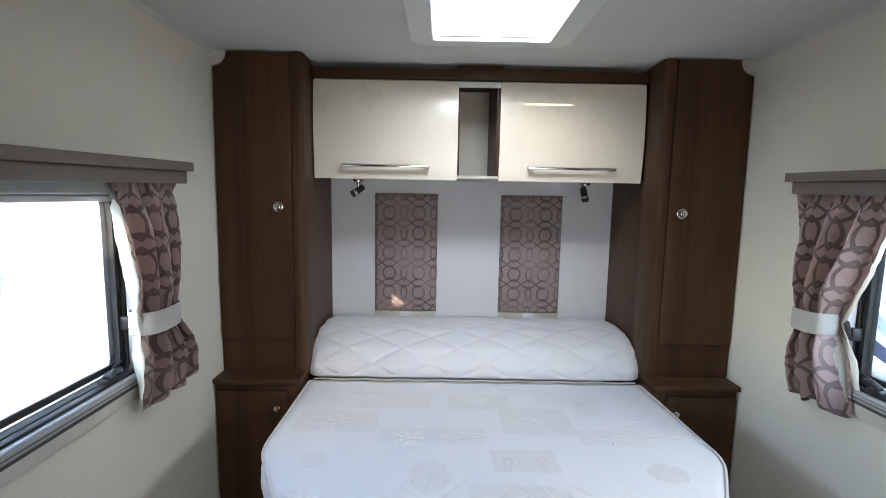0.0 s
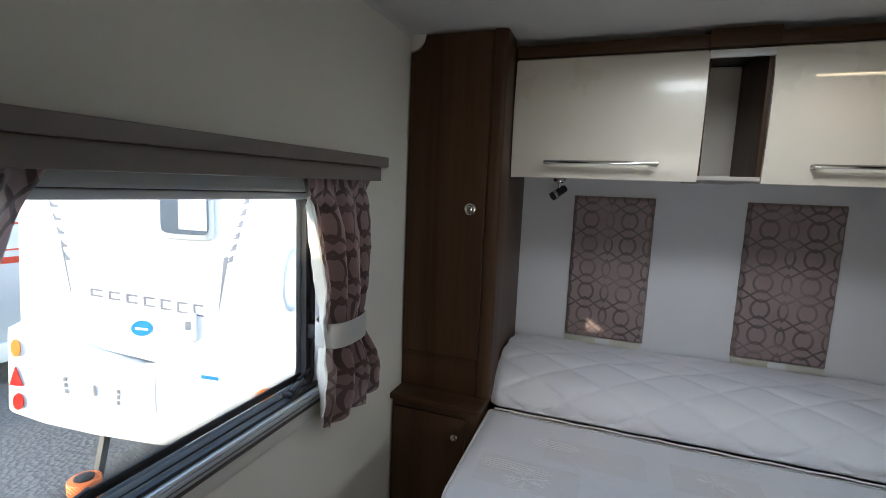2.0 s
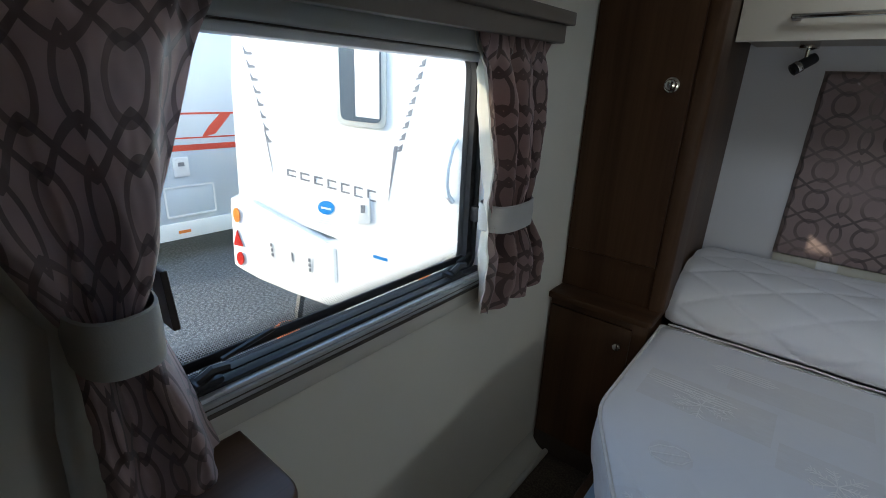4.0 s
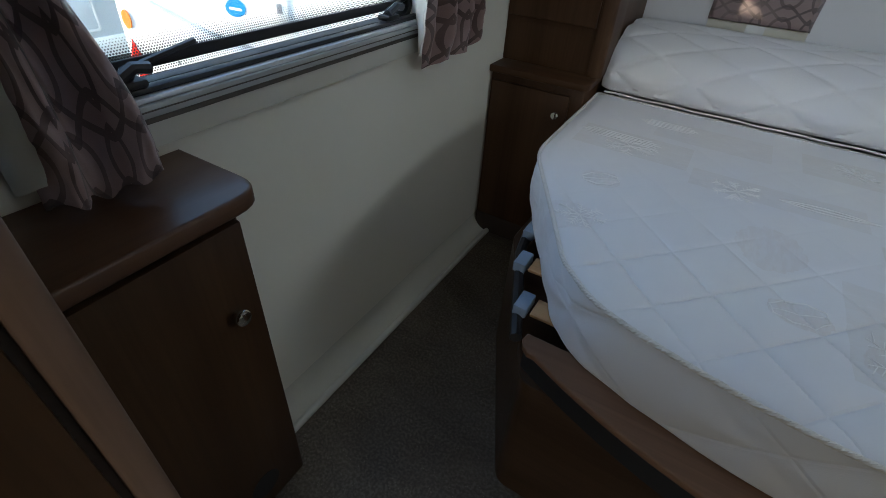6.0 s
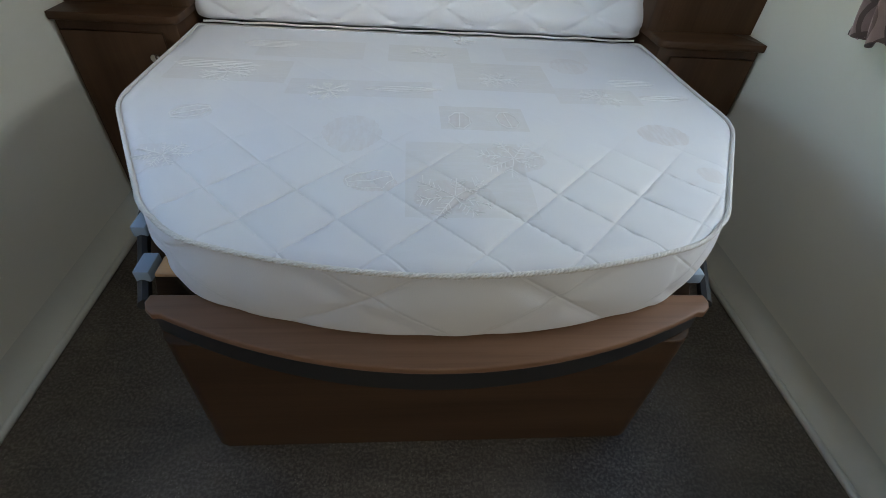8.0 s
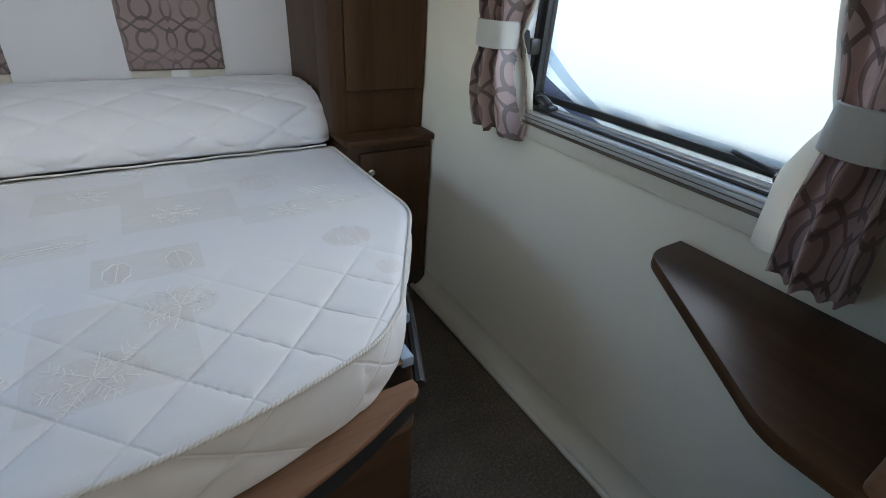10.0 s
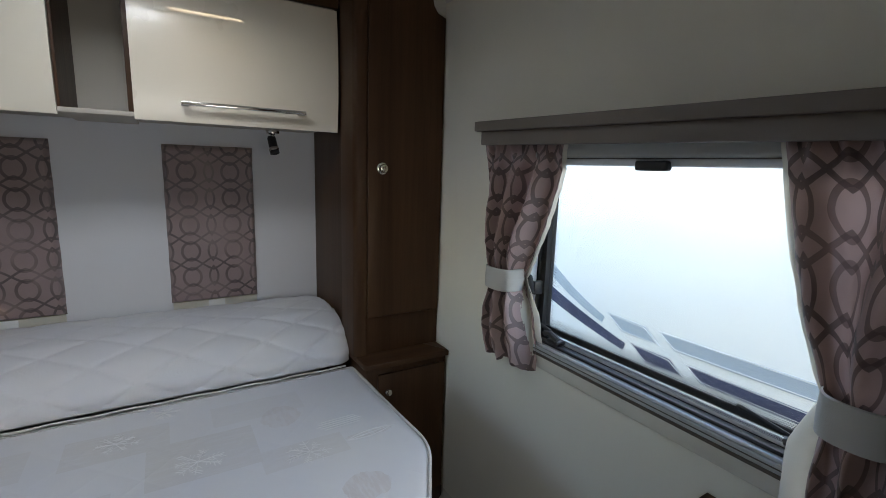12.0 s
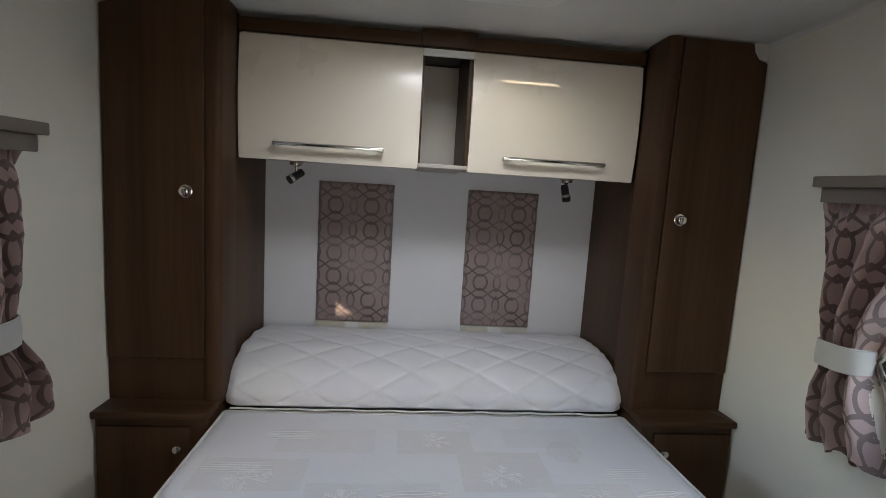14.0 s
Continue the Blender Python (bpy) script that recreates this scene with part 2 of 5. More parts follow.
def mattress_material(name, woven):
    m = shader(name, (0.66, 0.65, 0.66), 0.75)
    m.node_tree.nodes["Principled BSDF"].inputs["Sheen Weight"].default_value = 0.2
    t = Tree(m)
    co = t.coords()
    white, beige, warm = (0.69, 0.69, 0.71), (0.632, 0.618, 0.614), (0.585, 0.535, 0.515)
    # woven patchwork of rectangles in two sizes
    cell = t.put("SeparateXYZ")
    t.link(co, cell.inputs[0])
    # woven rectangles: centre and half size, metres from the bed's middle
    patch = None
    for cx, cy, hx, hy, k in ((0.11, -0.053, 0.10, 0.06, 1.0), (0.05, -0.30, 0.118, 0.128, 0.75), (0.195, 0.21, 0.13, 0.10, 0.9), (-0.18, 0.10, 0.18, 0.05, 0.7),
                              (-0.52, 0.19, 0.147, 0.075, 0.8), (0.43, 0.10, 0.11, 0.05, 0.7), (0.0, 0.365, 0.12, 0.07, 0.8), (-0.34, 0.37, 0.15, 0.07, 0.6), (0.36, 0.40, 0.13, 0.06, 0.5)):
        ix = t.math("LESS_THAN", t.math("ABSOLUTE", t.math("SUBTRACT", cell.outputs[0], cx)), hx)
        iy = t.math("LESS_THAN", t.math("ABSOLUTE", t.math("SUBTRACT", cell.outputs[1], cy)), hy)
        one = t.math("MULTIPLY", t.math("MULTIPLY", ix, iy), k)
        patch = one if patch is None else t.math("MAXIMUM", patch, one)
    fray = t.ramp(t.noise(co, 22.0, 3, 0.6, (1.0, 6.0, 1.0)), [(0.36, 0.6), (0.52, 1.0)])
    base = t.mix(t.math("MULTIPLY", t.math("MULTIPLY", patch, fray), woven), white, beige)
    # woven fruit and leaf bodies: centre and half size, metres from the bed's middle
    body = None
    ragged = t.math("MULTIPLY", t.math("SUBTRACT", t.noise(co, 38.0, 3), 0.5), 0.9)
    for cx, cy, hx, hy, k in ((-0.182, -0.138, 0.060, 0.080, 0.6), (-0.134, -0.32, 0.050, 0.032, 0.8), (0.524, -0.107, 0.058, 0.050, 1.0), (0.555, -0.274, 0.028, 0.030, 0.7),
                              (0.41, 0.317, 0.056, 0.062, 0.6), (-0.536, -0.063, 0.046, 0.040, 0.5), (0.054, -0.067, 0.026, 0.038, 0.9), (0.167, -0.057, 0.026, 0.038, 0.9),
                              (0.152, -0.23, 0.065, 0.050, 0.7), (0.021, -0.365, 0.072, 0.052, 0.7), (-0.55, -0.255, 0.060, 0.050, 0.4), (-0.079, 0.102, 0.10, 0.018, 0.7), (0.614, 0.104, 0.07, 0.016, 0.7)):
        ex = t.math("DIVIDE", t.math("SUBTRACT", cell.outputs[0], cx), hx)
        ey = t.math("DIVIDE", t.math("SUBTRACT", cell.outputs[1], cy), hy)
        r2 = t.math("ADD", t.math("ADD", t.math("MULTIPLY", ex, ex), t.math("MULTIPLY", ey, ey)), ragged)
        one = t.math("MULTIPLY", t.math("LESS_THAN", r2, 1.0), k)
        body = one if body is None else t.math("MAXIMUM", body, one)
    ribs = t.ramp(t.noise(co, 90.0, 2, 0.6, (1.0, 0.25, 1.0)), [(0.40, 0.45), (0.56, 1.0)])
    motif = t.math("MULTIPLY", body, ribs)
    c2 = t.mix(t.math("MULTIPLY", motif, 0.62 * woven), base, warm)
    stain = t.ramp(t.noise(co, 3.5, 4), [(0.35, (0.93, 0.93, 0.96)), (0.7, (1.0, 0.985, 0.96))])
    t.color(t.mix(1.0, c2, stain, "MULTIPLY"))
    weave = t.noise(co, 700.0, 2)
    # crisp stitched seams of the diamond quilting
    seam = None
    for sgn in (1, -1):
        f = t.math("ADD", t.math("DIVIDE", t.math("SUBTRACT", cell.outputs[0], 0.299), 0.160), t.math("DIVIDE", t.math("ADD", cell.outputs[1], 0.26), 0.170 * sgn))
        d = t.math("SUBTRACT", 0.5, t.math("ABSOLUTE", t.math("SUBTRACT", t.math("FRACT", f), 0.5)))
        one = t.math("SUBTRACT", 1.0, t.math("MINIMUM", 1.0, t.math("DIVIDE", d, 0.035)))
        seam = one if seam is None else t.math("MAXIMUM", seam, one)
    foot = t.math("DIVIDE", t.math("SUBTRACT", -0.10, cell.outputs[1]), 0.24)
    firm = t.math("ADD", 0.06, t.math("MULTIPLY", 0.94, t.math("MAXIMUM", 0.0, t.math("MINIMUM", 1.0, foot))))
    above = t.math("GREATER_THAN", cell.outputs[2], 0.153)
    stitch = t.math("MULTIPLY", t.math("MULTIPLY", t.math("MULTIPLY", seam, firm), above), 3.2 * woven)
    # larger diamonds stitched round the side wall
    along = t.math("ADD", cell.outputs[0], t.math("MULTIPLY", cell.outputs[1], 0.6))
    wall_seam = None
    for sgn in (1, -1):
        f = t.math("ADD", t.math("DIVIDE", along, 0.30), t.math("DIVIDE", cell.outputs[2], 0.21 * sgn))
        d = t.math("SUBTRACT", 0.5, t.math("ABSOLUTE", t.math("SUBTRACT", t.math("FRACT", f), 0.5)))
        one = t.math("SUBTRACT", 1.0, t.math("MINIMUM", 1.0, t.math("DIVIDE", d, 0.028)))
        wall_seam = one if wall_seam is None else t.math("MAXIMUM", wall_seam, one)
    below = t.math("LESS_THAN", cell.outputs[2], 0.150)
    stitch = t.math("ADD", stitch, t.math("MULTIPLY", t.math("MULTIPLY", wall_seam, below), 3.0 * woven))
    t.bump(t.math("SUBTRACT", t.math("ADD", t.math("MULTIPLY", weave, 0.7), t.math("MULTIPLY", motif, 1.2)), stitch), 0.45, 0.0012)
    return m


M_matt = mattress_material("damask_ticking", 1.0)
M_bolster = mattress_material("plain_ticking", 0.0)


def pane_material():
    m = shader("acrylic_pane", (1, 1, 1), 0.02)
    t = m.node_tree
    t.nodes.remove(t.nodes["Principled BSDF"])
    tr = t.nodes.new("ShaderNodeBsdfTransparent")
    tr.inputs[0].default_value = (0.93, 0.96, 0.98, 1)
    gl = t.nodes.new("ShaderNodeBsdfGlossy")
    gl.inputs["Roughness"].default_value = 0.02
    lw = t.nodes.new("ShaderNodeLayerWeight")
    lw.inputs[0].default_value = 0.12
    fr = t.nodes.new("ShaderNodeMath")
    fr.operation = "MULTIPLY"
    fr.inputs[1].default_value = 0.35
    t.links.new(lw.outputs["Facing"], fr.inputs[0])
    mx = t.nodes.new("ShaderNodeMixShader")
    t.links.new(fr.outputs[0], mx.inputs[0])
    t.links.new(tr.outputs[0], mx.inputs[1])
    t.links.new(gl.outputs[0], mx.inputs[2])
    t.links.new(mx.outputs[0], t.nodes["Material Output"].inputs[0])
    return m


M_pane = pane_material()

# ---- building helpers ----
ORIGIN = {}


def thing(name, at, label, category, group="", kind=""):
    e = new(name)
    e.empty_display_size = 0.05
    e.location = at
    ORIGIN[e.name] = Vector(at)
    return tagged(e, label, category, group, kind)


def origin_of(ob):
    return ORIGIN.get(ob.name, Vector((0, 0, 0)))


def mesh_of(name, bm, material, smooth=True):
    me = bpy.data.meshes.new(name)
    bmesh.ops.recalc_face_normals(bm, faces=bm.faces)
    bm.to_mesh(me)
    bm.free()
    me.materials.append(material)
    if smooth:
        for p in me.polygons:
            p.use_smooth = True
        me.set_sharp_from_angle(angle=radians(35))
    return me


def part(name, bm, material, parent=None, label="", smooth=True):
    """One mesh object; coordinates are the world's."""
    if parent is not None:
        bmesh.ops.translate(bm, verts=bm.verts, vec=-origin_of(parent))
    ob = new(name, mesh_of(name, bm, material, smooth))
    if parent is not None:
        ob.parent = parent
        ORIGIN[ob.name] = origin_of(parent)
    return tagged(ob, label)


def setting(name, bm, material, label="", category="", smooth=True):
    return tagged(part(name, bm, material, None, "", smooth), label, category, kind="structure")


def box(x0, x1, y0, y1, z0, z1, bevel=0.0, segs=2, bm=None):
    b = bmesh.new()
    bmesh.ops.create_cube(b, size=1.0)
    for v in b.verts:
        v.co = ((x0 + x1) / 2 + v.co.x * (x1 - x0), (y0 + y1) / 2 + v.co.y * (y1 - y0), (z0 + z1) / 2 + v.co.z * (z1 - z0))
    if bevel:
        bmesh.ops.bevel(b, geom=b.edges[:], offset=bevel, segments=segs, affect="EDGES", profile=0.5)
    return joined(bm, b)


def joined(bm, b):
    if bm is None:
        return b
    me = bpy.data.meshes.new("tmp")
    b.to_mesh(me)
    b.free()
    bm.from_mesh(me)
    bpy.data.meshes.remove(me)
    return bm


def fillet(pts, radii, steps=5):
    """A closed outline with its corners rounded."""
    out = []
    n = len(pts)
    for i, p in enumerate(pts):
        r = radii[i] if isinstance(radii, (list, tuple)) else radii
        a, c, b = Vector(pts[i - 1]), Vector(p), Vector(pts[(i + 1) % n])
        if r <= 0:
            out.append(tuple(c))
            continue
        d1, d2 = (a - c).normalized(), (b - c).normalized()
        half = math.acos(max(-1, min(1, d1.dot(d2)))) / 2
        cut = min(r / max(math.tan(half), 1e-4), (a - c).length * 0.49, (b - c).length * 0.49)
        for k in range(steps + 1):
            s = k / steps
            out.append(tuple(c + d1 * cut * (1 - s) ** 2 + d2 * cut * s ** 2))
    return out


def prism(outline, lo, hi, axis="z", bevel=0.0, segs=2, bm=None):
    """Extrude a closed 2D outline along an axis. axis z: (x, y); y: (x, z); x: (y, z)."""
    b = bmesh.new()

    def at(p, h):
        return {"z": (p[0], p[1], h), "y": (p[0], h, p[1]), "x": (h, p[0], p[1])}[axis]

    low = [b.verts.new(at(p, lo)) for p in outline]
    high = [b.verts.new(at(p, hi)) for p in outline]
    n = len(outline)
    caps = [b.faces.new(low), b.faces.new(high[::-1])]
    for i in range(n):
        b.faces.new((low[i], low[(i + 1) % n], high[(i + 1) % n], high[i]))
    bmesh.ops.recalc_face_normals(b, faces=b.faces)
    if bevel:
        edges = [e for f in caps for e in f.edges]
        bmesh.ops.bevel(b, geom=list(set(edges)), offset=bevel, segments=segs, affect="EDGES", profile=0.5)
    return joined(bm, b)


def tube(points, radius, sides=8, bm=None, closed=False):
    """A round bar along a line of points."""
    b = bmesh.new()
    pts = [Vector(p) for p in points]
    rings = []
    n = len(pts)
    up = None
    for i, p in enumerate(pts):
        a, c = pts[i - 1] if (i or closed) else p, pts[(i + 1) % n] if (i < n - 1 or closed) else p
        d = (c - a).normalized()
        if up is None:
            up = d.orthogonal().normalized()
        up = (up - d * up.dot(d)).normalized()
        side = d.cross(up)
        rings.append([b.verts.new(p + (up * math.cos(k * 2 * math.pi / sides) + side * math.sin(k * 2 * math.pi / sides)) * radius) for k in range(sides)])
    for i in range(n if closed else n - 1):
        r, s = rings[i], rings[(i + 1) % n]
        for k in range(sides):
            b.faces.new((r[k], r[(k + 1) % sides], s[(k + 1) % sides], s[k]))
    if not closed:
        b.faces.new(rings[0][::-1])
        b.faces.new(rings[-1])
    return joined(bm, b)


def turned(profile, place, sides=20, bm=None):
    """A body of revolution: profile of (radius, height); place is its pose, height along local z."""
    b = bmesh.new()
    rings = []
    for r, h in profile:
        rings.append([b.verts.new(place @ Vector((r * math.cos(2 * math.pi * k / sides), r * math.sin(2 * math.pi * k / sides), h))) for k in range(sides)])
    for r, s in zip(rings, rings[1:]):
        for k in range(sides):
            b.faces.new((r[k], r[(k + 1) % sides], s[(k + 1) % sides], s[k]))
    b.faces.new(rings[0][::-1])
    b.faces.new(rings[-1])
    return joined(bm, b)


def grid_sheet(nu, nv, place, uv=None, bm=None):
    """A sheet of quads; place(s, t) with s, t in 0..1 gives the point, uv(s, t) metres on the cloth."""
    b = bmesh.new()
    vs = [[b.verts.new(place(i / nu, j / nv)) for i in range(nu + 1)] for j in range(nv + 1)]
    layer = b.loops.layers.uv.new("UVMap")
    for j in range(nv):
        for i in range(nu):
            f = b.faces.new((vs[j][i], vs[j][i + 1], vs[j + 1][i + 1], vs[j + 1][i]))
            if uv:
                for loop, (a, c) in zip(f.loops, ((i, j), (i + 1, j), (i + 1, j + 1), (i, j + 1))):
                    loop[layer].uv = uv(a / nu, c / nv)
    return joined(bm, b) if bm else b

# ---- structure ----
XL, XR, CX = -0.92, 1.244, 0.162      # side walls and the middle line
YB, YF = 2.45, -2.6                   # bed head wall and the far end behind the doorway
ZC = 2.008
WY0, WY1, WZ0, WZ1 = 0.55, 1.385, 0.885, 1.475   # window openings


def wall_with_opening(x0, x1, y0, y1, z0, z1, oy0, oy1, oz0, oz1):
    bm = box(x0, x1, y0, oy0, z0, z1)
    box(x0, x1, oy1, y1, z0, z1, bm=bm)
    box(x0, x1, oy0, oy1, z0, oz0, bm=bm)
    box(x0, x1, oy0, oy1, oz1, z1, bm=bm)
    return bm


setting("floor", box(XL - 0.04, XR + 0.04, YF - 0.04, YB + 0.04, -0.05, 0.0), M_floor, "dark speckled grey-brown vinyl floor of the bedroom", "floor")
setting("wall_left", wall_with_opening(XL - 0.035, XL, YF, YB, 0, ZC + 0.03, WY0, WY1, WZ0, WZ1), M_wall, "cream wallboard side wall with a window opening", "wall")
setting("wall_right", wall_with_opening(XR, XR + 0.035, YF, YB, 0, ZC + 0.03, WY0, WY1, WZ0, WZ1), M_wall, "cream wallboard side wall with a window opening", "wall")
setting("wall_head", box(XL, XR, YB, YB + 0.035, 0, ZC + 0.03), M_headwall, "pale grey wallboard behind the bed head", "wall")
SKX0, SKX1, SKY0, SKY1 = -0.03, 0.36, 1.285, 1.682
bm = box(XL, SKX0, YF, YB, ZC, ZC + 0.035)
box(SKX1, XR, YF, YB, ZC, ZC + 0.035, bm=bm)
box(SKX0, SKX1, YF, SKY0, ZC, ZC + 0.035, bm=bm)
box(SKX0, SKX1, SKY1, YB, ZC, ZC + 0.035, bm=bm)
setting("ceiling", bm, M_ceiling, "matt off-white ceiling board with a roof light opening", "ceiling")


def quarter_cove(x_wall, sign, z_edge, up, r, y0, y1, name, label):
    """A concave moulding in the corner of a wall with the floor or the ceiling."""
    pts = [(x_wall, z_edge)]
    for k in range(9):
        a = math.pi / 2 * k / 8
        pts.append((x_wall + sign * r * (1 - math.sin(a)), z_edge + up * r * (1 - math.cos(a))))
    return setting(name, prism(pts, y0, y1, "y"), M_cove if up > 0 else M_ceiling, label, "trim")


quarter_cove(XL, 1, 0.0, 1, 0.072, 0.36, 1.84, "baseboard_left", "grey-cream coved plastic skirting along the wall")
quarter_cove(XR, -1, 0.0, 1, 0.072, 0.36, 1.84, "baseboard_right", "grey-cream coved plastic skirting along the wall")
for side_name, bx in (("trim_bead_left", XL + 0.067), ("trim_bead_right", XR - 0.067)):
    setting(side_name, tube([(bx, 0.362 + 1.476 * k / 8, 0.006) for k in range(9)], 0.0105, 12), M_bead, "pale plastic bead along the foot of the wall", "trim")


def bead(x_wall, sign, r, y0, y1, name):
    """A quarter-round strip covering the join of wall and ceiling."""
    pts = [(x_wall, ZC)] + [(x_wall + sign * r * math.cos(math.pi / 2 * k / 10), ZC - r * math.sin(math.pi / 2 * k / 10)) for k in range(11)]
    return setting(name, prism(pts, y0, y1, "y"), M_ceiling, "quarter-round strip at the join of wall and ceiling", "trim")


bead(XL, 1, 0.0575, 1.9255, YB, "trim_left")
bead(XR, -1, 0.0575, 1.9255, YB, "trim_right")
quarter_cove(XL, 1, ZC, -1, 0.014, YF, 1.925, "trim_cove_left", "small rounded join of wall and ceiling")
quarter_cove(XR, -1, ZC, -1, 0.014, YF, 1.925, "trim_cove_right", "small rounded join of wall and ceiling")

# partitions at the doorway, and the plain far end that closes the place
setting("wall_partition_left", box(XL, -0.504, 0.29, 0.33, 0, ZC), M_wood_v, "walnut-faced partition beside the doorway", "wall")
setting("wall_partition_right", box(0.93, XR, 0.29, 0.33, 0, ZC), M_wood_v, "walnut-faced partition beside the doorway", "wall")
setting("wall_front", box(XL, XR, YF - 0.04, YF, 0, ZC), M_wall, "cream wallboard closing the far end", "wall")
post_l = prism(fillet([(-0.519, 0.3405), (-0.447, 0.3405), (-0.447, 0.362), (-0.519, 0.362)], [0.002, 0.006, 0.010, 0.002], 4), 0.0, ZC, "z")
setting("trim_post_left", post_l, M_rail_v, "rounded walnut end strip of the partition", "trim")
setting("trim_panel_left", prism(fillet([(-0.5035, 0.20), (-0.450, 0.20), (-0.450, 0.335), (-0.5035, 0.335)], 0.004, 2), 0.0, ZC, "z"), M_wood_v, "walnut-faced end of the partition", "trim")
setting("trim_gap_left", box(-0.5035, -0.457, 0.3352, 0.3403, 0.0, ZC), M_dark_edge, "dark joint in the partition end", "trim")
post_r = prism(fillet([(0.90, 0.275), (0.97, 0.275), (0.97, 0.357), (0.90, 0.357)], [0.02, 0.004, 0.004, 0.02], 4), 0.0, ZC, "z")
setting("trim_post_right", post_r, M_rail, "rounded walnut end post of the partition", "trim")


# ---- windows ----
def ring_box(x0, x1, y0, y1, z0, z1, w, r):
    """A rectangular frame of width w in the y-z plane, with rounded corners."""
    outer = fillet([(y0, z0), (y1, z0), (y1, z1), (y0, z1)], r, 6)
    inner = fillet([(y0 + w, z0 + w), (y1 - w, z0 + w), (y1 - w, z1 - w), (y0 + w, z1 - w)], max(r - w * 0.6, 0.008), 6)
    b = bmesh.new()
    loops = [[b.verts.new((x, *p)) for p in ring] for ring, x in ((outer, x0), (outer, x1), (inner, x1), (inner, x0))]
    n = len(outer)
    for i in range(4):
        a, c = loops[i], loops[(i + 1) % 4]
        for k in range(n):
            b.faces.new((a[k], a[(k + 1) % n], c[(k + 1) % n], c[k]))
    return b


def make_window(name, xw, s):
    """xw: inner face of the wall; s: +1 where outside is towards +x."""
    win = tagged(thing(name, (xw, (WY0 + WY1) / 2, WZ0), "black-framed acrylic caravan window with roller blind rails", "window"), kind="structure")

    def xx(a, b):
        return (min(xw + s * a, xw + s * b), max(xw + s * a, xw + s * b))

    fr = part("window_frame", ring_box(*xx(0.028, 0.06), WY0 + 0.004, WY1 - 0.004, WZ0 - 0.012, WZ1 - 0.004, 0.032, 0.07), M_rubber, win, "black rubber window frame")
    part("seal", ring_box(*xx(0.018, 0.03), WY0 + 0.006, WY1 - 0.006, WZ0 + 0.006, WZ1 - 0.006, 0.012, 0.06), M_black, fr)
    pane = part("pane", prism(fillet([(WY0 + 0.02, WZ0 + 0.02), (WY1 - 0.02, WZ0 + 0.02), (WY1 - 0.02, WZ1 - 0.02), (WY0 + 0.02, WZ1 - 0.02)], 0.05, 6), *xx(0.046, 0.05), "x"), M_pane, win, "clear acrylic pane")
    pane.visible_shadow = False
    # printed dot border of the pane, rows of small dots along the bottom, top and sides
    dots = bmesh.new()

    def dot(y, z, r):
        x = xw + s * 0.0445
        vs = [dots.verts.new((x, y + r * math.cos(a * math.pi / 3), z + r * math.sin(a * math.pi / 3))) for a in range(6)]
        dots.faces.new(vs)

    y0, y1, z0, z1 = WY0 + 0.036, WY1 - 0.036, WZ0 + 0.054, WZ1 - 0.036
    part("black_band", box(*xx(0.040, 0.0455), y0 - 0.004, y1 + 0.004, WZ0 + 0.035, WZ0 + 0.054, 0.002), M_black, pane, "black band along the foot of the pane")
    pitch, step = 0.0044, 0.0038
    for row in range(4):
        for i in range(int((y1 - y0) / pitch)):
            dot(y0 + (i + 0.5 * (row % 2)) * pitch, WZ0 + 0.0245 + row * step, 0.0016)
    for row in range(8):
        r = 0.0020 - 0.00018 * row
        for i in range(int((y1 - y0) / pitch)):
            y = y0 + (i + 0.5 * (row % 2)) * pitch
            dot(y, z0 + 0.001 + row * step, r)
            if row < 4:
                dot(y, z1 - 0.001 - row * step, r)
        for i in range(int((z1 - z0) / pitch)):
            z = z0 + (i + 0.5 * (row % 2)) * pitch
            dot(y1 - 0.001 - row * step, z, r)
            dot(y0 + 0.001 + row * step, z, r)
    tagged(part("dot_border", dots, M_black, pane, "printed black dot border", smooth=False), kind="stuff")
    # aluminium guide rails and bottom rail
    rail = box(*xx(-0.014, 0.018), WY0 - 0.02, WY1 + 0.02, WZ0 - 0.022, WZ0 + 0.004, 0.003)
    part("bottom_rail", rail, M_railgrey, win, "grey ribbed bottom rail")
    part("rail_lip", box(*xx(-0.009, 0.020), WY0 - 0.02, WY1 + 0.02, WZ0 + 0.0045, WZ0 + 0.013, 0.002), M_alu, win, "bright aluminium lip")
    part("rail_rib", box(*xx(-0.0155, -0.0142), WY0 - 0.018, WY1 + 0.018, WZ0 - 0.006, WZ0 - 0.004), M_groove, win)
    part("rail_step", box(*xx(0.000, 0.020), WY0 - 0.02, WY1 + 0.02, WZ0 + 0.0135, WZ0 + 0.0225, 0.002), M_black, win, "black step behind the lip")
    part("rail_groove", box(*xx(-0.017, -0.010), WY0 - 0.018, WY1 + 0.018, WZ0 - 0.0215, WZ0 - 0.0145), M_groove, win, "dark brown channel in the bottom rail")
    for y in (WY0 - 0.004, WY1 + 0.004):
        part("side_rail", box(*xx(-0.008, 0.018), y - 0.016, y + 0.016, WZ0 + 0.024, WZ1 - 0.03, 0.003), M_alu, win, "aluminium blind side rail")
    part("window_sill", box(*xx(-0.012, 0.0), WY0 - 0.03, WY1 + 0.02, WZ0 - 0.062, WZ0 - 0.022, 0.004), M_sill, win, "grey-beige sill strip")
    cas = part("blind_cassette", box(*xx(-0.035, 0.024), WY0 - 0.02, WY1 + 0.02, 1.436, 1.478, 0.008, 3), M_grey_pl, win, "grey roller blind cassette")
    part("cassette_lip", box(*xx(-0.020, 0.018), WY0 - 0.01, WY1 + 0.01, 1.418, 1.434, 0.003), M_alu, cas)
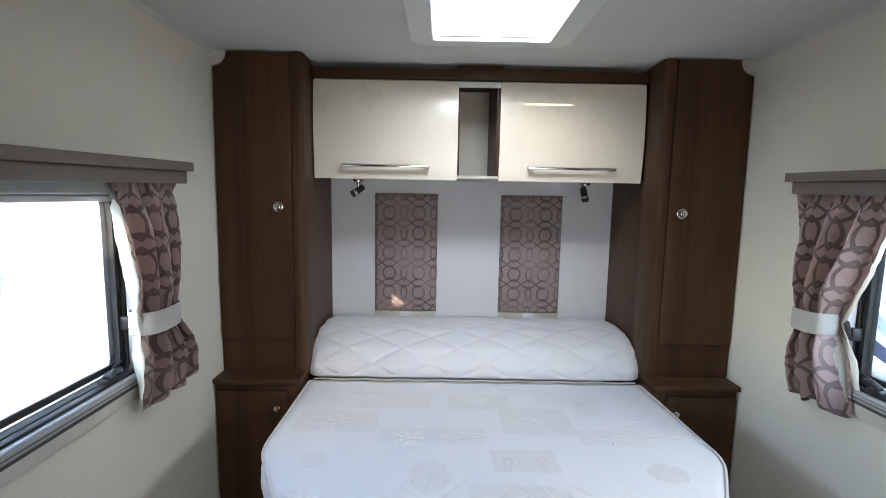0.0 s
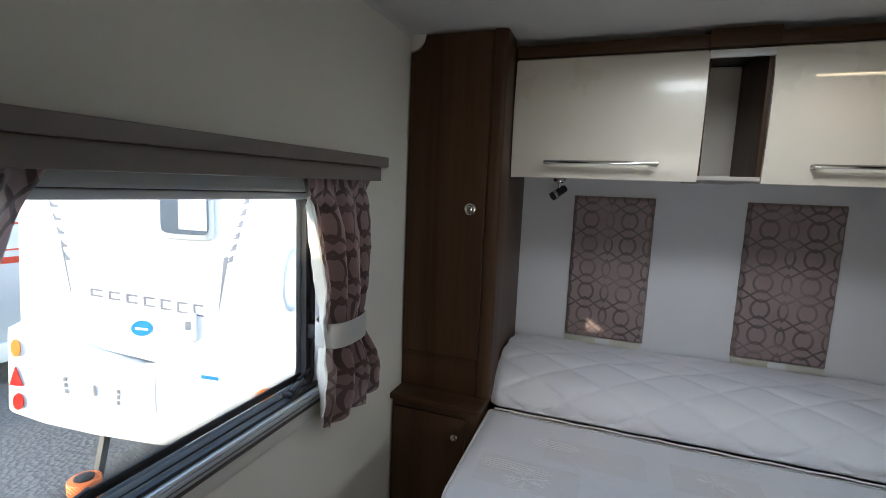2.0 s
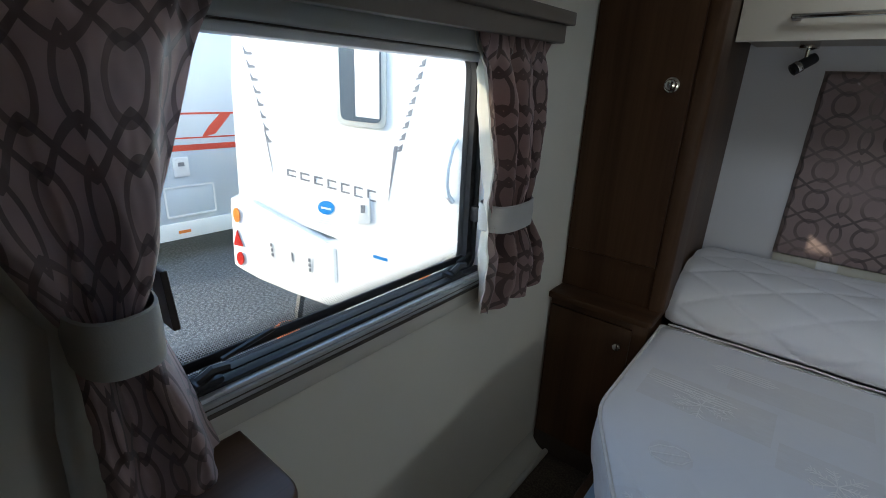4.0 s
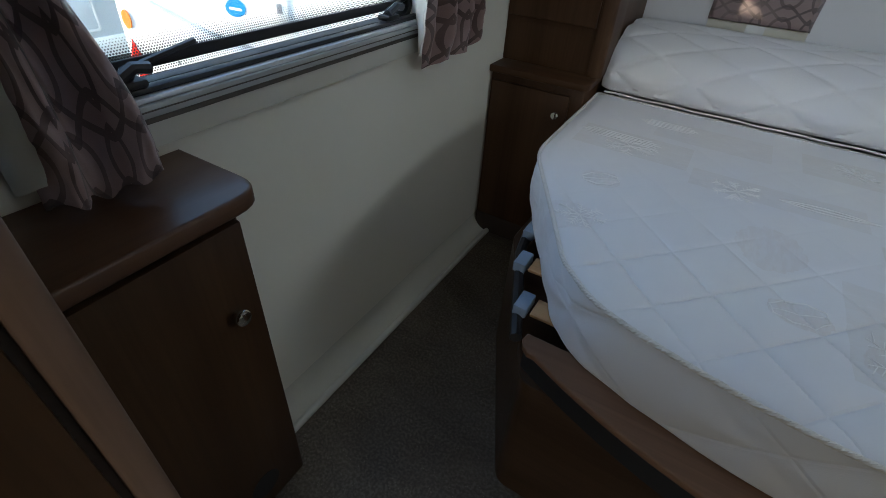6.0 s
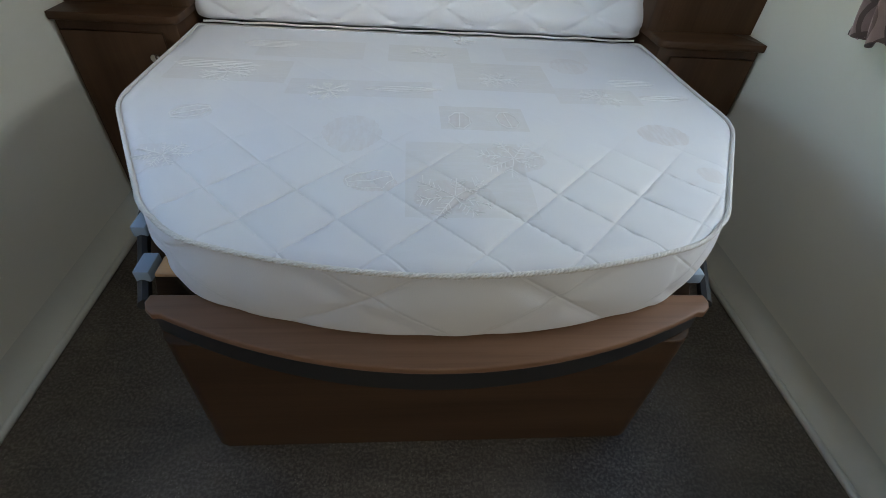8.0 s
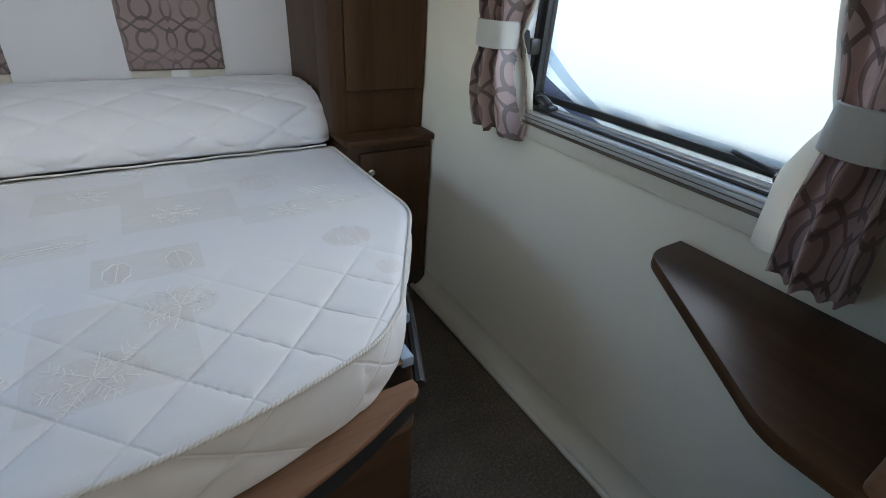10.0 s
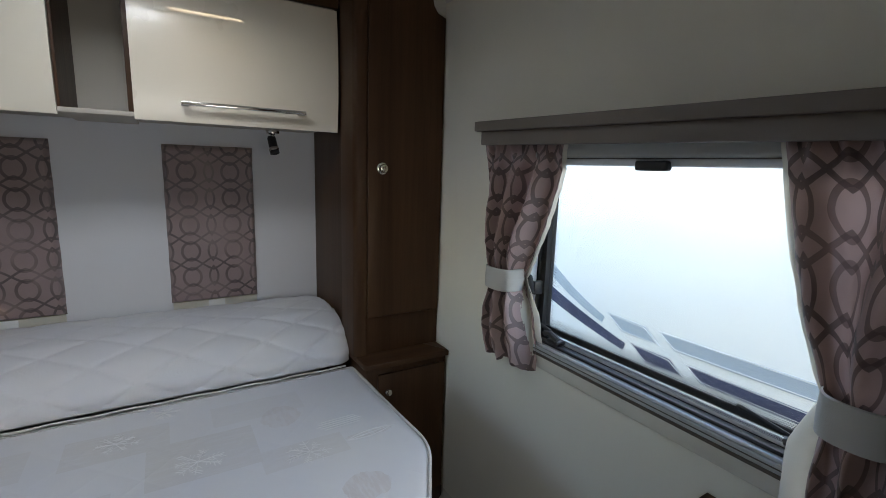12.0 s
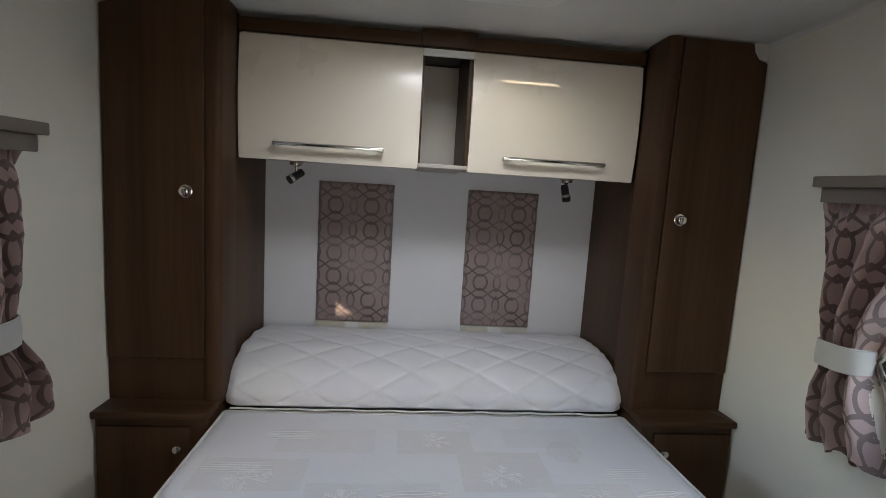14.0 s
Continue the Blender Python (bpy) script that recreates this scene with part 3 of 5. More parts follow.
    part("cassette_gap", box(*xx(-0.022, 0.016), WY0 - 0.01, WY1 + 0.01, 1.4342, 1.4385), M_groove, cas)
    if s > 0:
        part("blind_grip", box(*xx(-0.034, -0.012), 0.955, 1.035, 1.408, 1.430, 0.006, 3), M_black, cas, "dark blind pull grip")
    # two catches on the bottom rail and one on the side, and the stay
    for y, d in ((0.655, 1), (1.272, -1)):
        c = part("catch", box(*xx(-0.004, 0.03), y - 0.022, y + 0.022, WZ0 + 0.024, WZ0 + 0.036, 0.004), M_black, win, "black window catch")
        lever = tube([(xw - s * 0.002, y - 0.018, WZ0 + 0.042), (xw - s * 0.006, y + 0.004, WZ0 + 0.055), (xw - s * 0.004, y + 0.028, WZ0 + 0.050)], 0.009, 8)
        tube([(xw + s * 0.02, y, WZ0 + 0.03), (xw + s * 0.002, y, WZ0 + 0.05)], 0.010, 8, bm=lever)
        part("lever", lever, M_black, c)
        part("stay_arm", tube([(xw + s * 0.02, y + 0.03, WZ0 + 0.05), (xw + s * 0.032, y + 0.13, WZ0 + 0.062)], 0.005, 6), M_black, c)
    c = part("catch", box(*xx(-0.004, 0.03), WY1 - 0.03, WY1 - 0.012, 1.035, 1.075, 0.004), M_black, win, "black window catch")
    part("lever", tube([(xw - s * 0.004, WY1 - 0.02, 1.04), (xw - s * 0.010, WY1 - 0.016, 1.075), (xw - s * 0.006, WY1 - 0.005, 1.09)], 0.008, 8), M_black, c)
    return win


make_window("window_1", XL, -1)
make_window("window_2", XR, 1)


# ---- pelmets ----
def make_pelmet(xw, s):
    """s: +1 where the room lies towards +x."""
    p = thing("pelmet", (xw, 1.0, 1.47), "taupe wooden pelmet with a ledge above the window", "pelmet", "window pelmets")

    def xx(a, b):
        return (min(xw + s * a, xw + s * b), max(xw + s * a, xw + s * b))

    def sloped(bm):
        for v in bm.verts:
            v.co.z -= 0.018 * (1.56 - v.co.y)
        return bm

    part("ledge", sloped(box(*xx(0.0, 0.104), 0.335, 1.563, 1.514, 1.543, 0.003)), M_pelmet, p)
    fascia = box(*xx(0.066, 0.088), 0.335, 1.548, 1.474, 1.514, 0.003)
    box(*xx(0.0, 0.066), 1.53, 1.548, 1.474, 1.514, 0.002, bm=fascia)
    part("fascia", sloped(fascia), M_pelmet, p)
    return p


make_pelmet(XL, 1)
make_pelmet(XR, -1)


# ---- curtains ----
def make_curtain(xw, s, top, tie, bottom, ztie, zbot, seed, label, slant=0.0, bulge=0.05, open_edge=1, folds=3.6, flare=0.014, cloth=0.56, loose_end=False):
    """Gathered curtain with a tieback. top, tie, bottom: (y0, y1) spans; s: +1 where the room lies towards +x."""
    rnd = random.Random(seed)
    ztop = 1.478
    cur = thing("curtain", (xw, (tie[0] + tie[1]) / 2, zbot), label, "curtain", "window curtains")
    ph = [rnd.uniform(0, 6.28) for _ in range(8)]

    def span(z):
        if z > ztie:
            k = min(1.0, (z - ztie) / (ztop - ztie))
            e = k ** 0.85
            return tuple(a + (b - a) * e for a, b in zip(tie, top)), k
        k = (ztie - z) / (ztie - zbot)
        e = min(1.0, k) ** 0.7
        return tuple(a + (b - a) * e for a, b in zip(tie, bottom)), -k

    def place(off):
        def f(q, w):
            zb = zbot + slant * (q - 0.5) + 0.010 * math.sin(2 * math.pi * folds * q + ph[3]) + 0.006 * math.sin(q * 29 + ph[0])
            z = ztop + (zb - ztop) * w
            (y0, y1), k = span(z)
            a = min(1.0, abs(k))
            # folds run together at the tie and open out above and below it
            skew = 0.10 * math.sin(2.6 * w + ph[2])
            y = y0 + (y1 - y0) * (q + 0.035 * math.sin(2 * math.pi * folds * q + ph[6]) * (1 - a))
            phase = 2 * math.pi * folds * (q + skew * q * (1 - q)) + ph[3]
            wob = math.sin(phase) + 0.16 * math.sin(2.3 * phase + ph[4] + 2.0 * w)
            wob = math.copysign(abs(wob) ** 0.8, wob)
            depth = 0.010 + 0.028 * math.sin(math.pi * min(1.0, a * 0.85 + 0.12)) + (0.012 * a if k < 0 else 0.0)
            belly = bulge * (0.30 + 0.70 * math.exp(-((k - 0.22) / 0.32) ** 2)) if k > 0 else bulge * (0.62 + 0.25 * math.sin(math.pi * a))
            x = 0.040 + belly * math.sin(math.pi * min(max(q, 0.0), 1.0)) ** 0.6 + depth * wob
            crease = 0.010 * noise.noise((q * 5, w * 6, seed)) * (1 - 0.5 * a) + 0.005 * noise.noise((q * 11, w * 15, seed + 1)) + 0.0025 * noise.noise((q * 24, w * 30, seed + 3))
            ruche = max(0.0, 1 - w * 9)
            x = x * (1 - ruche) + (0.046 + 0.008 * math.sin(q * 55 + ph[5]) + 0.004 * math.sin(q * 97)) * ruche
            x = max(x + crease, 0.010 if z < ztie else 0.014)
            return (xw + s * (x + off), y, z)
        return f

    width, height = cloth, ztop - zbot
    part("cloth", grid_sheet(110, 84, place(0.0), lambda q, w: (q * width * (1.0 if w < 0.6 else 1.0) + 0.037 * seed, -w * height)), M_curtain, cur, "mauve cloth with a dark trellis pattern")

    # the ivory lining shows past the edge on the window's side
    inner = place(-0.010)

    def line(q, w):
        e = 0.14 * (1 - q)
        low = max(0.0, min(1.0, (w - 0.64) / 0.15))
        p = inner(e if open_edge < 0 else 1 - e, w * 0.955)
        yy = p[1] + open_edge * (0.010 + flare * low) * q ** 2
        return (xw + s * max(0.005, (p[0] - xw) * s + 0.004 * q), yy, p[2])
    part("lining", grid_sheet(16, 60, line), M_lining, cur, "ivory lining along the edge")
    # tieback band
    ym, half = (tie[0] + tie[1]) / 2, (tie[1] - tie[0]) / 2 + 0.003
    bm_t = bmesh.new()
    rings = []
    for zz, grow in ((ztie - 0.034, 0.0), (ztie - 0.032, 0.003), (ztie, 0.004), (ztie + 0.032, 0.003), (ztie + 0.034, 0.0)):
        ring = []
        for k in range(28):
            a = 2 * math.pi * k / 28
            xx_ = 0.032 + bulge * 0.55 + (0.034 + bulge * 0.45 + grow) * math.copysign(abs(math.cos(a)) ** 0.7, math.cos(a))
            yy = ym + (half + grow) * math.copysign(abs(math.sin(a)) ** 0.8, math.sin(a))
            ring.append(bm_t.verts.new((xw + s * max(xx_, 0.004), yy, zz + 0.12 * (yy - ym) * slant * 6)))
        rings.append(ring)
    for r, q in zip(rings, rings[1:]):
        for k in range(28):
            bm_t.faces.new((r[k], r[(k + 1) % 28], q[(k + 1) % 28], q[k]))
    part("tieback", bm_t, M_tie, cur, "pale grey stiff tieback band")
    if loose_end:
        y_e = tie[1] + 0.020
        flap = prism(fillet([(y_e, ztie + 0.046), (y_e + 0.008, ztie + 0.047), (y_e + 0.013, ztie - 0.034), (y_e + 0.004, ztie - 0.033)], 0.002, 2), xw + s * 0.045, xw + s * 0.085, "x", 0.001, 1)
        part("tie_end", flap, M_dark_edge, cur, "dark loose end of the tieback")
    return cur


make_curtain(XL, 1, (1.245, 1.545), (1.325, 1.485), (1.325, 1.600), 1.065, 0.808, 1, "mauve trellis-patterned curtain tied back beside the window", 0.03, 0.032, -1, 3.4, 0.03)
make_curtain(XL, 1, (0.365, 0.715), (0.492, 0.566), (0.478, 0.648), 1.100, 0.826, 2, "mauve trellis-patterned curtain resting on the cabinet top", 0.02, 0.085, -1, 1.7, 0.01, 0.52, True)
make_curtain(XR, -1, (1.235, 1.585), (1.388, 1.494), (1.305, 1.522), 1.078, 0.822, 3, "mauve trellis-patterned curtain tied back beside the window", 0.0, 0.034, -1, 3.4)
make_curtain(XR, -1, (0.36, 0.738), (0.518, 0.615), (0.49, 0.618), 1.055, 0.800, 4, "mauve trellis-patterned curtain tied back over the wall shelf", 0.0, 0.062, 1, 2.2, 0.032, 0.58)


# ---- wardrobes and bedside cabinets ----
def knob(at, parent, towards, r=0.014):
    """A small round chrome knob; towards: pose turning local z to the room."""
    place = Matrix.Translation(at) @ towards
    return part("knob", turned([(0.006, -0.004), (0.006, 0.006), (0.010, 0.009), (r, 0.014), (r, 0.019), (r * 0.85, 0.023), (r * 0.5, 0.025), (0.002, 0.0252)], place, 18), M_chrome, parent, "chrome knob")


TO_BED = pose(0, 0, 0, 90, 0, 0)       # local z towards -y
TO_ROOM = pose(0, 0, 0, 0, 90, 0)      # local z towards +x


def make_wardrobe(m, label):
    """m: +1 on the left wall, -1 mirrored to the right wall."""
    def X(a):
        return CX - m * (CX - a)

    def bx(a, b, *rest, **kw):
        return box(min(X(a), X(b)), max(X(a), X(b)), *rest, **kw)

    w = thing("wardrobe", ((X(-0.92) + X(-0.57)) / 2, 2.2, 0.692), label, "wardrobe", "wardrobes beside the bed")
    # carcass with the outer top corner hollowed to pass the ceiling join
    out = [(X(-0.918), 0.692), (X(-0.573), 0.692), (X(-0.573), 2.004), (X(-0.862), 2.004)]
    for k in range(1, 7):
        a = math.pi / 2 * k / 6
        out.append((X(-0.918 + 0.058 * math.cos(a)), 2.004 - 0.060 * math.sin(a)))
    part("body", prism(out, 1.925, 2.448, "y"), M_wood_v, w)
    # rounded corner post at the bed side
    post = prism(fillet([(X(-0.606), 1.915), (X(-0.560), 1.915), (X(-0.560), 2.056), (X(-0.606), 2.056)], [0.003, 0.022, 0.006, 0.003], 5), 0.692, 2.0045, "z")
    part("corner_post", post, M_wood_v, w)
    d = [(X(-0.914), 0.838), (X(-0.6115), 0.838), (X(-0.6115), 2.001), (X(-0.858), 2.001), (X(-0.864), 1.975), (X(-0.880), 1.952), (X(-0.914), 1.940)]
    door = part("door", prism(d, 1.913, 1.9245, "y", 0.002, 1), M_wood_v, w)
    knob((X(-0.664), 1.913, 1.392), door, TO_BED, 0.016)
    part("lock_ring", turned([(0.021, 0.0), (0.021, 0.004), (0.017, 0.006), (0.002, 0.006)], Matrix.Translation((X(-0.664), 1.913, 1.392)) @ TO_BED, 20), M_chrome, door)

    b = thing("bedside_cabinet", ((X(-0.92) + X(-0.58)) / 2, 2.1, 0.0), "walnut bedside cabinet with one door under the wardrobe", "cabinet", "bedside cabinets")
    part("body", bx(-0.916, -0.578, 1.845, 2.448, 0.0, 0.668, 0.003), M_wood_v, b)
    topo = fillet([(X(-0.918), 1.822), (X(-0.566), 1.822), (X(-0.566), 2.44), (X(-0.918), 2.44)], [0.004, 0.03, 0.0, 0.0], 4)
    part("top", prism(topo, 0.6685, 0.6915, "z", 0.004, 2), M_wood_x, b)
    door = part("door", bx(-0.905, -0.622, 1.833, 1.8445, 0.09, 0.640, 0.002), M_wood_v, b)
    knob((X(-0.655), 1.833, 0.575), door, TO_BED)
    part("plinth", bx(-0.914, -0.58, 1.838, 1.8447, 0.0, 0.085, 0.001), M_dark_edge, b)
    return w


make_wardrobe(1, "tall dark walnut wardrobe with one door beside the bed")
make_wardrobe(-1, "tall dark walnut wardrobe with one door beside the bed")


# ---- overhead lockers ----
def make_locker(x0, x1):
    k = thing("overhead_locker", ((x0 + x1) / 2, 2.25, 1.517), "champagne gloss overhead locker with a bowed door and bar handle", "locker", "overhead lockers over the bed")
    part("body", box(x0 + 0.002, x1 - 0.002, 2.082, 2.446, 1.532, 1.972, 0.002), M_carcass, k)

    # the flap is slightly bowed from top to bottom
    def face(y_off):
        def f(q, w):
            z = 1.517 + (1.935 - 1.517) * w
            bow = 0.014 * (1 - (2 * w - 1) ** 2)
            return (x0 + (x1 - x0) * q, 2.066 - bow + y_off, z)
        return f
    b = grid_sheet(2, 24, face(0.0))
    grid_sheet(2, 24, face(0.015), bm=b)
    # close the edges between the two sheets
    b.verts.ensure_lookup_table()
    half = len(b.verts) // 2
    for j in range(24):
        for c in (0, 2):
            p, q = j * 3 + c, (j + 1) * 3 + c
            b.faces.new((b.verts[p], b.verts[q], b.verts[q + half], b.verts[p + half]))
    for j in (0, 24):
        for i in range(2):
            p, q = j * 3 + i, j * 3 + i + 1
            b.faces.new((b.verts[p], b.verts[q], b.verts[q + half], b.verts[p + half]))
    door = part("door", b, M_door, k, "champagne gloss bowed door")
    hx0, hx1 = (x0 + x1) / 2 - 0.19, (x0 + x1) / 2 + 0.19
    h = box(hx0, hx1, 2.026, 2.037, 1.566, 1.579, 0.004, 3)
    part("handle", h, M_chrome, door, "long satin steel bar handle")
    for hx in (hx0 + 0.012, hx1 - 0.012):
        part("handle_foot", box(hx - 0.011, hx + 0.011, 2.034, 2.064, 1.565, 1.579, 0.003), M_satin, door)
    return k


make_locker(-0.556, 0.068)
make_locker(0.250, 0.876)
# open niche between the lockers
n = thing("niche_shelf", (0.159, 2.25, 1.532), "open niche between the overhead lockers, pale board inside", "shelf")
part("base", box(0.0685, 0.2495, 2.07, 2.446, 1.524, 1.538, 0.002), M_carcass, n)
part("back", box(0.0685, 0.2495, 2.43, 2.446, 1.5385, 1.97), M_niche, n)
part("top_strip", box(0.0685, 0.2495, 2.060, 2.074, 1.912, 1.936, 0.002), M_white_pl, n, "white plastic strip under the top")
part("side", box(0.236, 0.2493, 2.075, 2.4295, 1.5385, 1.9700), M_wood_v, n)
part("side", box(0.0687, 0.076, 2.075, 2.4295, 1.5385, 1.9700), M_wood_v, n)
# cornice above the lockers
c = thing("cornice", (CX, 2.07, 1.94), "walnut cornice rail above the overhead lockers", "cornice")
cw = box(-0.5565, 0.8805, 2.058, 2.081, 1.942, 1.986, 0.003)
part("rail", cw, M_wood_x, c)
part("centre_block", box(0.062, 0.256, 2.046, 2.0575, 1.940, 1.998, 0.003), M_wood_x, c)
# black sheet that puts the gap's shade into colour
part("shadow_gap", box(-0.5563, 0.8803, 2.0825, 2.44, 1.975, 1.984), M_black, c, "black sheet in place of the shade in the gap under the ceiling")


# ---- reading lamps ----
def make_spot(x, tilt, yaw):
    s = thing("reading_lamp", (x, 2.2, 1.53), "small chrome and black swivel reading spotlight", "lamp", "reading lamps under the lockers")
    part("base", turned([(0.024, 0.0), (0.025, -0.004), (0.024, -0.024), (0.012, -0.029), (0.002, -0.029)], Matrix.Translation((x, 2.2, 1.531)), 20), M_chrome, s)
    part("stem", tube([(x, 2.2, 1.506), (x, 2.2, 1.476)], 0.0055, 10), M_chrome, s)
    place = Matrix.Translation((x, 2.2, 1.468)) @ pose(0, 0, 0, tilt, 0, yaw)
    head = part("head", turned([(0.004, -0.032), (0.013, -0.030), (0.0155, -0.022), (0.0155, 0.012), (0.017, 0.013), (0.017, 0.036), (0.014, 0.037), (0.013, 0.030), (0.002, 0.029)], place, 20), M_black, s, "black lamp head with chrome ring")
    part("ring", turned([(0.0172, 0.014), (0.0178, 0.016), (0.0178, 0.024), (0.0172, 0.026)], place, 20), M_chrome, head)
    return s


make_spot(-0.388, 125, -60)
make_spot(0.672, 160, 20)


# ---- padded panels on the head wall ----
def make_panel(x0, x1):
    h = thing("headboard_panel", ((x0 + x1) / 2, 2.43, 0.832), "padded headboard panel in mauve trellis-patterned cloth", "headboard", "headboard panels")
    z0, z1 = 0.832, 1.458

    def f(q, w):
        e = min(q, 1 - q) * (x1 - x0), min(w, 1 - w) * (z1 - z0)
        d = min(e)
        puff = 0.024 * min(1.0, d / 0.012) ** 0.5 if d > 0 else 0.0
        puff += 0.004 * math.sin(math.pi * q) * math.sin(math.pi * w)
        wav = 0.0006 * math.sin(w * 31 + x0 * 9) * (1 if d < 0.01 else 0.3)
        return (x0 + (x1 - x0) * q + wav, 2.4495 - puff, z0 + (z1 - z0) * w)
    part("pad", grid_sheet(48, 72, f, lambda q, w: (q * (x1 - x0) + 0.0, w * (z1 - z0))), M_panel, h)
    part("hanging_strip", box(x0 + 0.004, x1 - 0.004, 2.438, 2.449, 0.80, 0.834, 0.002), M_lining, h, "ivory fixing strip")
    part("care_label", box((x0 + x1) / 2 - 0.03, (x0 + x1) / 2 + 0.03, 2.434, 2.4379, 0.802, 0.833), M_white_pl, h, "white sewn care label")
    return h


make_panel(-0.345, -0.017)
make_panel(0.314, 0.637)


# ---- bed ----
# woven figures on the mattress: place, kind, size, turn
MOTIFS = [
    (-0.362, 1.572, "flake", 0.072, 0.4), (-0.094, 1.478, "flake", 0.062, 1.0), (0.342, 1.585, "flake", 0.066, 0.2),
    (0.602, 1.492, "flake", 0.058, 0.7), (0.314, 1.170, "flake", 0.072, 0.1), (0.183, 1.035, "flake", 0.078, 0.6),
    (-0.365, 1.155, "flake", 0.052, 0.9), (0.216, 1.333, "leaf", 0.040, 1.5), (0.329, 1.343, "leaf", 0.040, 1.7),
    (0.083, 1.502, "pod", 0.090, 0.03), (0.776, 1.503, "pod", 0.070, 0.12), (0.028, 1.085, "leaf", 0.044, 0.3),
    (-0.374, 1.337, "leaf", 0.042, 0.5), (-0.40, 1.62, "stripes", 0.11, 0.0),
    (0.156, 1.774, "flake", 0.055, 0.5), (0.271, 1.900, "flake", 0.04, 0.8), (-0.30, 1.80, "stripes", 0.08, 0.0), (0.72, 1.60, "stripes", 0.07, 0.05),
]


def quilt(a, b, pa=0.160, pb=0.170, seam=0.0042):
    """Depth of the diamond stitching at (a, b) metres: 1 in the seam, 0 in the puff."""
    best = 0.0
    for sgn in (1, -1):
        f = ((a - 0.461) / pa + sgn * (b - 1.14) / pb) % 1.0
        d = min(f, 1 - f) * 0.116
        best = max(best, 0.50 * math.exp(-(d / seam) ** 2) + 0.38 * math.exp(-(d / 0.020) ** 2))
    return best


def stitching(x, y):
    """How firmly the quilting is stitched: flat in the patterned part, deep towards the foot."""
    return 0.07 + 0.93 * max(0.0, min(1.0, (1.30 - y) / 0.24 + 0.25 * max(0.0, -(x - CX) - 0.3)))


def bed_top(x, y):
    """Height of the mattress top, a little lower towards the head."""
    k = max(0.0, min(1.0, (y - 1.15) / 0.8))
    return 0.646 - 0.009 * k * k * (3 - 2 * k) + 0.003 * noise.noise((x * 3, y * 3, 0))


def resample(pts, n):
    v = [Vector(p) for p in pts]
    seg = [(v[(i + 1) % len(v)] - v[i]).length for i in range(len(v))]
    total = sum(seg)
    out, i, acc = [], 0, 0.0
    for k in range(n):
        s = total * k / n
        while acc + seg[i] < s:
            acc += seg[i]
            i += 1
        out.append(v[i].lerp(v[(i + 1) % len(v)], (s - acc) / max(seg[i], 1e-9)))
    return out, total


def bed_outline(grow=0.0, steps=None):
    """The island bed's outline: straight sides, canted corners and a bowed foot, anticlockwise from the foot."""
    w, wc, yh, yc, yfc = 0.726, 0.475, 1.965, 1.390, 0.943
    pts = fillet([(CX + wc + 0.016, yfc), (CX + w + 0.016, yc - 0.015), (CX + w + 0.004, yh), (CX - w, yh), (CX - w + 0.010, yc), (CX - wc, yfc)], [0.15, 0.26, 0.012, 0.012, 0.26, 0.15], 10)
    pts = [tuple(p) for p in resample(pts, 420)[0]]
    pts = [(x, y - 0.104 * max(0.0, 1 - ((x - CX - 0.008) / (wc + 0.008)) ** 2) * max(0.0, min(1.0, (1.06 - y) / 0.09))) for x, y in pts]
    if grow:
        out = []
        n = len(pts)
        for i in range(n):
            a, b = Vector(pts[i - 1]), Vector(pts[(i + 1) % n])
            d = (b - a).normalized()
            out.append((pts[i][0] + d.y * grow, pts[i][1] - d.x * grow))
        pts = out
    return pts


